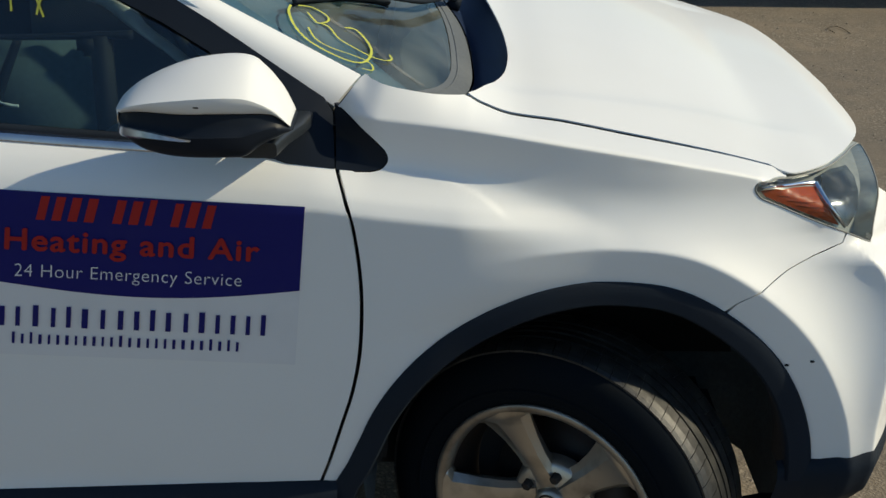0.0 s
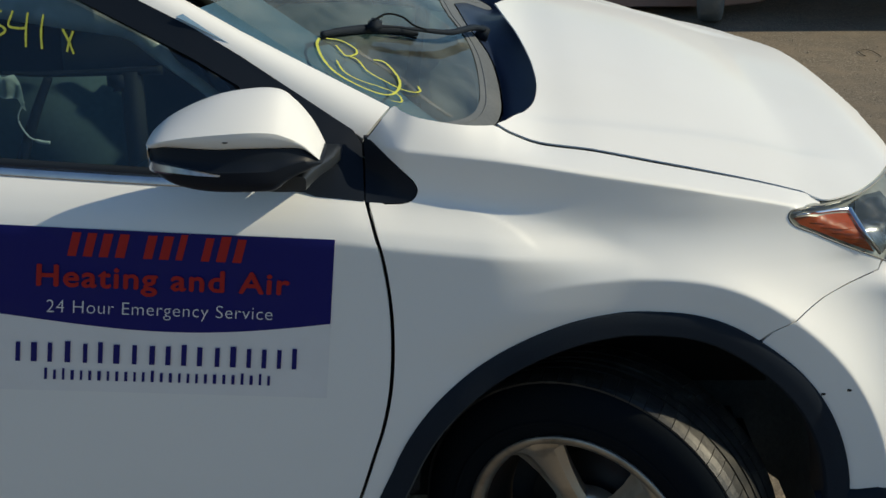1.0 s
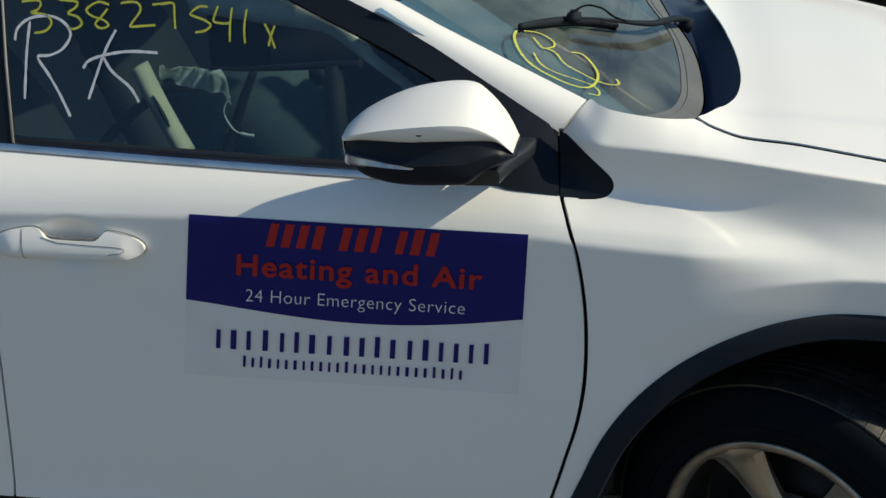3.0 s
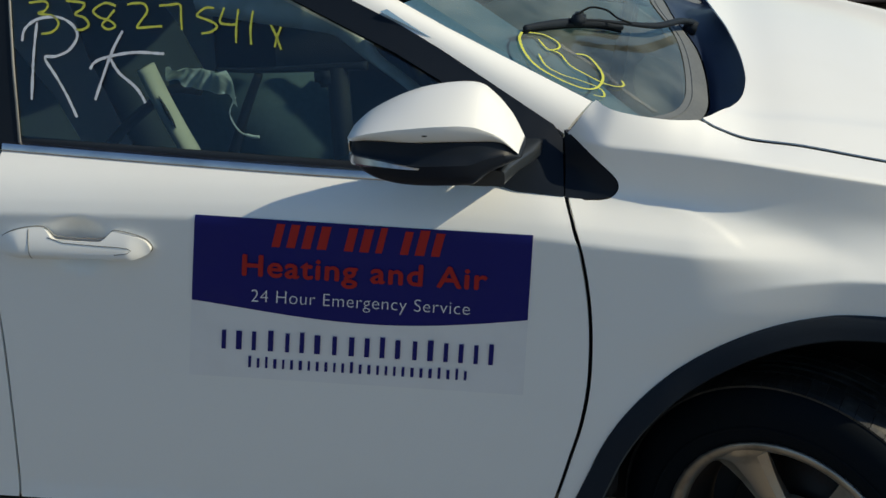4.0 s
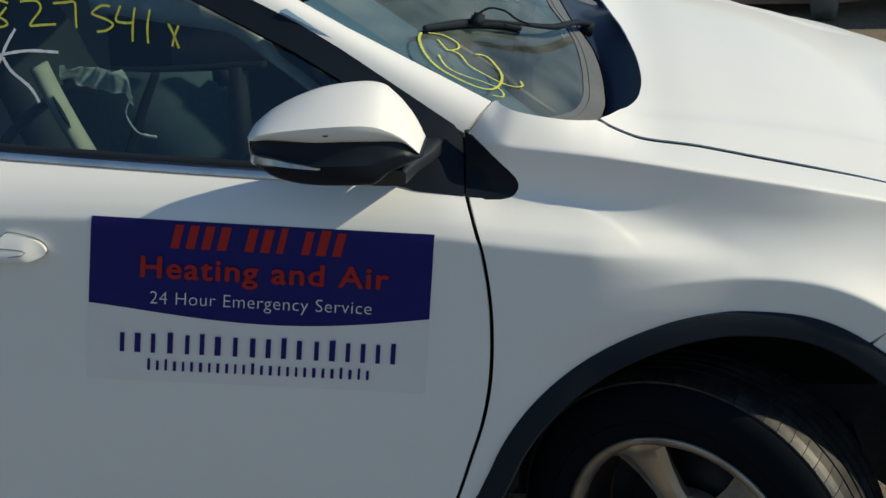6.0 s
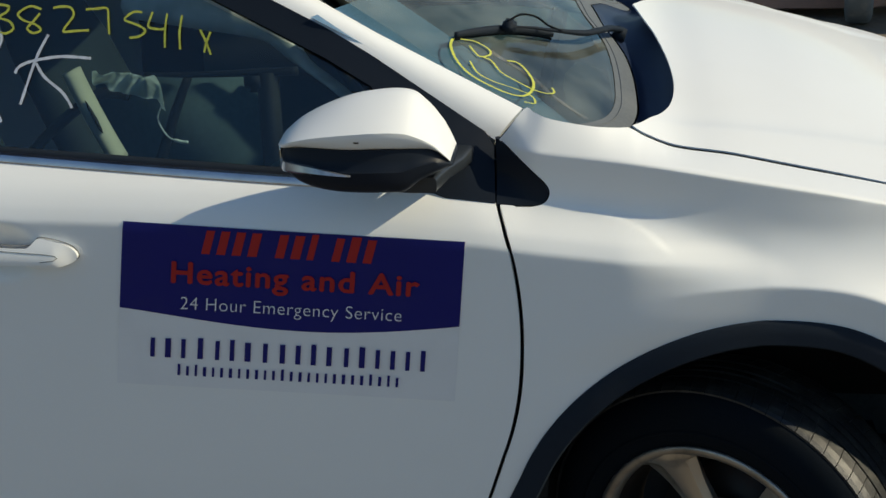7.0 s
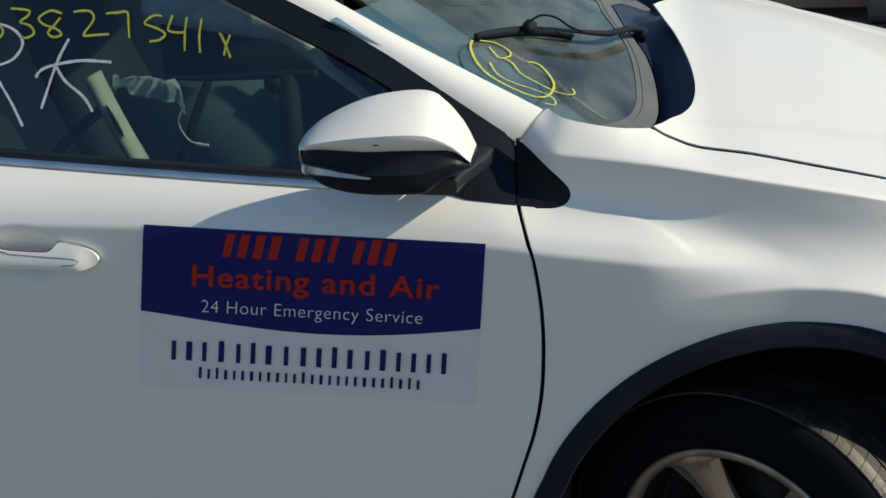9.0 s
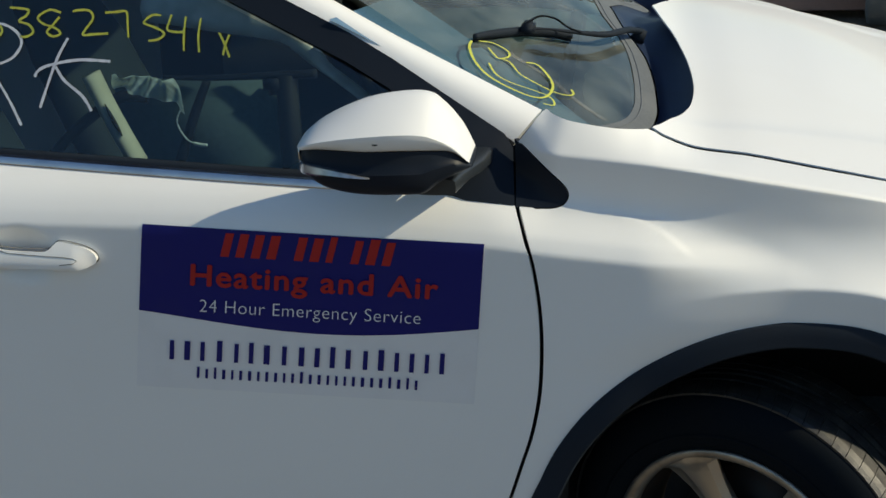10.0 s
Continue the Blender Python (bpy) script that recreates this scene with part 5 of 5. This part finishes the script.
# blue sheet behind the glass edge: reflected sky put into its colour
lining = [(0.176, 0.40), (0.166, 0.20), (0.160, 0.05), (0.165, -0.06), (0.245, -0.07), (0.262, -0.014), (0.278, 0.027), (0.303, 0.078), (0.312, 0.12), (0.318, 0.16), (0.345, 0.28), (0.370, 0.40)]
part("lining_and_reflection", panel_mesh(lining, lambda y, t: screen(y, t) - Vector((0.010, 0, 0.018)), 0.03, 0.0),
     material("lining_and_reflection", (0.10, 0.19, 0.30), 0.8, grain=0.3, grain_scale=300, stain=0.3, stain_scale=10, stain_colour=(0.13, 0.20, 0.27)), windscreen, "blue-grey sheet carrying the sky's reflection in the glass")
# dark patch of dashboard at the foot of the screen
patch_outline = [(0.275, -0.085), (0.373, -0.060), (0.468, -0.022), (0.56, 0.015), (0.615, 0.038), (0.560, 0.086), (0.47, 0.078), (0.40, 0.052), (0.33, 0.010)]
part("dash_patch", panel_mesh(patch_outline, lambda y, t: screen(y, t) - Vector((0.014, 0, 0.024)), 0.03, 0.0),
     material("dash_patch", (0.022, 0.022, 0.021), 0.9, grain=0.5, grain_scale=220, stain=0.5, stain_scale=14, stain_colour=(0.05, 0.048, 0.043)), windscreen, "dark dusty patch of dashboard")
# pale streaks on the windscreen
STREAK = glass("pale_streak", (0.95, 0.95, 0.95), 1.02, dust=0.14, dust_colour=(0.5, 0.48, 0.42))
for pts, w in ((((0.320, 0.170), (0.312, 0.154), (0.309, 0.12), (0.300, 0.078), (0.275, 0.027), (0.260, -0.014), (0.250, -0.056)), 0.010),
               (((0.66, 0.22), (0.70, 0.165), (0.675, 0.112), (0.61, 0.068)), 0.005), (((0.47, 0.128), (0.455, 0.108), (0.43, 0.088)), 0.003)):
    stroke("pale_streak", pts, w, lambda y, t: screen(y, t) + Vector((0.001, 0, 0.002)), STREAK, windscreen, 8, label="pale streak across the glass")


# ---------------------------------------------------------------- windscreen wipers
def wiper(shift):
    def at(y, t, up):
        return screen(y + shift, t) + Vector((0.45 * up, 0, 0.9 * up))
    blade_path = [at(y, t, 0.012) for y, t in ((0.287, 0.222), (0.33, 0.214), (0.377, 0.203), (0.421, 0.189), (0.472, 0.165), (0.506, 0.139))]
    blade_path = spline(blade_path, 5)
    n = len(blade_path)
    w = part("windscreen_wiper", tube(blade_path, [0.0035 + 0.0035 * math.sin(math.pi * (0.08 + 0.84 * i / (n - 1))) for i in range(n)], 8, 1.2), CLADDING, car, "black wiper resting on the glass")
    part("rubber_lip", tube([p - Vector((0.003, 0, 0.008)) for p in blade_path], 0.003, 6), RUBBER, w)
    arm = spline([at(0.399, 0.185, 0.024), at(0.432, 0.162, 0.030), at(0.469, 0.141, 0.030), at(0.555, 0.1, 0.030), at(0.625, 0.086, 0.030), at(0.69, 0.076, 0.028), at(0.76, 0.060, 0.020)], 5)
    m = len(arm)
    part("wiper_arm", tube(arm, [0.0035 + 0.0065 * smoothstep(0.2, 0.6, i / m) for i in range(m)], 8, 0.7), CLADDING, w)
    hook = box((0.026, 0.050, 0.020), at(0.405, 0.188, 0.024), 0.005)
    part("wiper_joint", hook, CLADDING, w)
    part("washer_hose", tube(spline([at(0.393, 0.19, 0.034), at(0.435, 0.187, 0.042), at(0.468, 0.169, 0.040), at(0.472, 0.145, 0.036), at(0.489, 0.124, 0.034)], 5), 0.0022, 6), RUBBER, w)
    part("pivot_cap", tube([at(0.766, 0.056, 0.0), at(0.766, 0.056, 0.026)], [0.016, 0.012], 14), CLADDING, w)


wiper(0.0)
wiper(0.55)

# ---------------------------------------------------------------- cabin
DASH = material("dashboard", (0.060, 0.092, 0.092), 0.75, grain=0.3, grain_scale=250, stain=0.4, stain_scale=5, stain_colour=(0.11, 0.14, 0.135))
rings = []
for i in range(21):
    y = 0.17 + (2 * MID - 0.34) * i / 20
    k = (i / 10 - 1) ** 2
    b = 0.02 * math.sin(i * 1.1)
    rings.append([Vector((x - 0.10 * k, y, z)) for x, z in ((-0.22, 0.92), (-0.24, 1.035), (-0.45, 1.06 + b * 0.2), (-0.72, 1.045 + b), (-0.84, 1.00 + b), (-0.86, 0.88), (-0.78, 0.70), (-0.60, 0.55))])
part("dashboard", loft(rings, closed=False, cap=False), DASH, car, "dusty dark dashboard")
part("cabin_floor", box((2.9, 1.5, 0.04), (-2.0, MID, 0.44), 0.01), TRIM_DARK, car)
both("door_lining", panel_mesh([(-1.50, 0.45), (-1.49, 1.075), (-0.62, 1.02), (-0.55, 0.9), (-0.55, 0.45)], lambda x, z: Vector((x, 0.085 + 0.03 * math.sin(z * 9), z)), 0.08, 0.0), material("door_lining", (0.045, 0.06, 0.07), 0.8, grain=0.3, grain_scale=200, stain=0.4, stain_scale=7, stain_colour=(0.07, 0.085, 0.09)))


def seat(y):
    """Front seat: cushion, backrest with bolsters, head restraint."""
    def pad(path, w, th, lean=0.0):
        rings = []
        for (x, z), ww, tt in zip(path, w, th):
            rings.append([Vector((x + tt * math.copysign(abs(math.cos(a)) ** 0.6, math.cos(a)), y + ww * math.copysign(abs(math.sin(a)) ** 0.6, math.sin(a)), z)) for a in [k * math.tau / 20 for k in range(20)]])
        return loft(rings)
    s = part("front_seat", pad([(-1.60, 0.56), (-1.64, 0.70), (-1.70, 0.85), (-1.77, 1.02), (-1.83, 1.16), (-1.86, 1.20)], [0.20, 0.25, 0.25, 0.24, 0.20, 0.14], [0.06, 0.07, 0.07, 0.065, 0.05, 0.03]), SEAT_CLOTH, car, "dark cloth seat")
    part("cushion", box((0.52, 0.50, 0.16), (-1.36, y, 0.60), 0.05, 3), SEAT_CLOTH, s)
    part("head_restraint", box((0.09, 0.26, 0.17), (-1.90, y, 1.34), 0.035, 3), SEAT_CLOTH, s)


seat(0.50)
seat(2 * MID - 0.50)
part("rear_bench", box((0.18, 1.25, 0.62), (-2.55, MID, 0.90), 0.06, 3), SEAT_CLOTH, car)

# steering wheel, on the far side
bm = bmesh.new()
rim_rings = []
for i in range(40):
    a = i * math.tau / 40
    c = Vector((-0.95 - 0.10 * math.sin(a) * 0.9, 2 * MID - 0.50 + 0.185 * math.cos(a), 0.98 + 0.185 * math.sin(a) * 0.9))
    d = Vector((0, math.cos(a), math.sin(a)))
    rim_rings.append([c + d * 0.016 * math.cos(k * math.tau / 8) + Vector((1, 0, 0.3)) * 0.016 * math.sin(k * math.tau / 8) for k in range(8)])
rim_rings.append(rim_rings[0])
part("steering_wheel", loft(rim_rings, cap=False), TRIM_DARK, car)
# pale trim edge, spent side airbag, rails and a dull panel seen through the side window
rings = []
for i in range(17):
    u = i / 16
    c = Vector((-1.384 + 0.066 * u + 0.014 * u * u, 0.46, 1.150 - 0.19 * u))
    rings.append([c + Vector((0.017 * math.cos(a), 0.03 * math.sin(a), 0.006 * math.cos(a))) for a in [k * math.tau / 12 for k in range(12)]])
part("seat_trim", loft(rings), TRIM_BEIGE, car, "pale beige trim edge")
part("trim_groove", tube([Vector((-1.372 + 0.066 * u + 0.014 * u * u, 0.432, 1.150 - 0.19 * u)) for u in (0.3, 0.4, 0.5, 0.6, 0.66)], [0.001, 0.004, 0.005, 0.004, 0.001], 8), TRIM_DARK, car)
bm = bmesh.new()
grid = []
for i in range(19):
    row = []
    u = i / 18
    x0 = -1.352 + 0.132 * u
    top_z, foot_z = 1.141 - 0.010 * u + 0.002 * math.sin(u * 21), 1.110 - 0.028 * u - 0.022 * u ** 3 + 0.003 * math.sin(u * 17)
    for j in range(9):
        v = j / 8
        row.append(bm.verts.new((x0 + 0.020 * v * u, 0.49 - 0.012 * math.sin(v * 4 + u * 9) + 0.008 * math.sin(u * 26 + v * 5), top_z + (foot_z - top_z) * v)))
    grid.append(row)
for a, b in zip(grid, grid[1:]):
    for j in range(8):
        bm.faces.new((a[j], b[j], b[j + 1], a[j + 1]))
bmesh.ops.solidify(bm, geom=list(bm.faces), thickness=0.004)
part("airbag", bm, AIRBAG, car, "limp pale cloth of a spent airbag")
part("airbag_tail", tube(spline([(-1.205, 0.49, 1.075), (-1.222, 0.49, 1.040), (-1.205, 0.49, 1.002), (-1.180, 0.49, 0.990), (-1.162, 0.49, 0.988)], 6), [0.0018 + 0.002 * (k > 15) for k in range(25)], 6), AIRBAG, car)
part("wheel_rim_arc", tube(spline([(-1.56, 0.52, 0.90), (-1.52, 0.52, 0.955), (-1.467, 0.52, 1.007), (-1.402, 0.52, 1.056), (-1.359, 0.52, 1.082), (-1.321, 0.52, 1.088), (-1.29, 0.52, 1.083)], 6), 0.0125, 10), TRIM_DARK, car)
part("dash_rail", tube(spline([(-1.264, 0.55, 1.121), (-1.18, 0.55, 1.118), (-1.043, 0.55, 1.122), (-0.93, 0.55, 1.126)], 6), [0.004 + 0.006 * k / 18 for k in range(19)], 8), TRIM_DARK, car)
part("dash_strut", tube(spline([(-1.168, 0.55, 1.112), (-1.206, 0.55, 1.03), (-1.250, 0.55, 0.92)], 6), [0.009 + 0.004 * k / 12 for k in range(13)], 8), TRIM_DARK, car)
part("dash_strut", box((0.044, 0.03, 0.34), (-0.996, 0.555, 0.96), 0.006), TRIM_DARK, car)
part("rail_bracket", box((0.05, 0.03, 0.05), (-1.022, 0.553, 1.105), 0.012), TRIM_DARK, car)
PANEL = material("cabin_panel", (0.10, 0.145, 0.155), 0.8, grain=0.25, grain_scale=80, stain=0.5, stain_scale=6, stain_colour=(0.07, 0.11, 0.12))
part("cabin_panel", box((0.40, 0.03, 0.34), (-1.19, 0.60, 0.933), 0.008), PANEL, car, "dull teal-grey lining panel")
GREYTRIM = material("lining_and_reflection", (0.82, 0.86, 0.84), 0.8, grain=0.3, grain_scale=40, stain=0.5, stain_scale=18, stain_colour=(0.30, 0.34, 0.35))
lining = spline([(-0.750, 0.25, 1.125), (-0.800, 0.26, 1.165), (-0.872, 0.27, 1.216), (-0.920, 0.27, 1.255), (-0.968, 0.27, 1.267), (-1.028, 0.27, 1.276), (-1.19, 0.28, 1.300)], 6)
rings = []
for i, p in enumerate(lining):
    wd = 0.007 + 0.050 * smoothstep(-0.84, -0.90, p.x)
    rings.append([p + Vector((0, 0, -0.006)), p + Vector((-0.003, -0.006, wd * 0.3)), p + Vector((0.002, -0.002, wd * 0.7)), p + Vector((0.004, 0.006, wd)), p + Vector((0.004, 0.03, wd)), p + Vector((0, 0.03, -0.006))])
both("lining_and_reflection", loft(rings), GREYTRIM)
# small things on the body: two black clips at the bumper, a chip on the mirror cap
for x, z in ((0.342, 0.659), (0.386, 0.670)):
    c = side(x, z)
    both("trim_clip", box((0.008, 0.004, 0.0045), c, 0.001), INNER)


# ---------------------------------------------------------------- the vehicle parked beyond
RUST = material("faded_brown_paint", (0.46, 0.27, 0.20), 0.6, stain=0.6, stain_scale=3, stain_colour=(0.30, 0.20, 0.16), grain=0.15, grain_scale=60)
GREY_TYRE = material("dusty_grey_rubber", (0.13, 0.15, 0.16), 0.85, stain=0.6, stain_scale=14, stain_colour=(0.25, 0.24, 0.22))
truck = empty_thing("parked_truck", (3.4, 7.3, GROUND), "brown truck with dusty grey tyres parked on asphalt", "truck")


def lower_edge(x):
    return GROUND + 0.05 + 0.10 * max(0.0, x - 1.40) + 0.9 * max(0.0, x - 1.62) ** 2


rings = []
for i in range(33):
    x = 0.10 + 1.75 * i / 32
    z0 = lower_edge(x)
    rings.append([Vector((x, 6.86, z0)), Vector((x, 6.80, z0 + 0.02)), Vector((x, 6.78, z0 + 0.20)), Vector((x, 6.82, 1.0)), Vector((x, 7.0, 1.25)), Vector((x, 8.5, 1.25)), Vector((x, 8.5, z0))])
part("front_wing", loft(rings), RUST, truck, "faded brown wing", sharp=50)
rings = []
for i in range(21):
    x = 1.86 + 4.6 * i / 20
    rings.append([Vector((x, y, z + GROUND)) for y, z in ((6.34, 0.42), (6.28, 0.50), (6.28, 1.0), (6.36, 1.35), (8.5, 1.35), (8.5, 0.42))])
part("truck_bed", loft(rings), RUST, truck, sharp=50)
for x in (1.33, 5.2):
    m = Matrix.Translation((x, 6.66, GROUND + 0.36))
    prof = [(0.20, -0.07), (0.30, -0.085), (0.345, -0.075), (0.358, -0.05), (0.36, 0.0), (0.358, 0.05), (0.345, 0.075), (0.30, 0.085), (0.20, 0.07)]
    m = m @ Matrix.Rotation(radians(78 if x < 2 else 0), 4, "Z")
    wt = part("wheel", revolve(prof, 48, closed=True, m=m), GREY_TYRE, truck, "dusty grey tyre")
    part("rim", revolve([(0.0, -0.05), (0.12, -0.06), (0.20, -0.07), (0.205, 0.05)], 32, m=m), STEEL, wt)

# ---------------------------------------------------------------- litter on the asphalt
tw = tube(spline([(2.06, 5.60, GROUND + 0.005), (2.045, 5.70, GROUND + 0.010), (2.10, 5.745, GROUND + 0.010), (2.135, 5.70, GROUND + 0.008), (2.15, 5.585, GROUND + 0.005)], 6), 0.0022, 6)
tagged(part("twig", tw, material("twig_bark", (0.085, 0.068, 0.05), 0.9, grain=0.3, grain_scale=90), None), "thin dark bent twig lying on the asphalt", "twig")
rnd = random.Random(11)
bm = bmesh.new()
for i in range(1500):
    x, y = rnd.uniform(0.2, 3.2), rnd.uniform(0.2, 6.2)
    r = rnd.uniform(0.003, 0.008) * (1.6 if rnd.random() < 0.06 else 1.0)
    a = rnd.uniform(0, math.tau)
    top = bm.verts.new((x + r * 0.2, y, GROUND + r * 0.8))
    base = [bm.verts.new((x + r * rnd.uniform(0.7, 1.2) * math.cos(a + k * 1.257), y + r * rnd.uniform(0.7, 1.2) * math.sin(a + k * 1.257), GROUND - 0.001)) for k in range(5)]
    for k in range(5):
        bm.faces.new((base[k], base[(k + 1) % 5], top))
tagged(part("gravel", bm, material("loose_gravel", (0.20, 0.175, 0.14), 0.9, grain=0.5, grain_scale=30), None, smooth=False), "loose pale grit scattered over the asphalt", "gravel", kind="stuff")
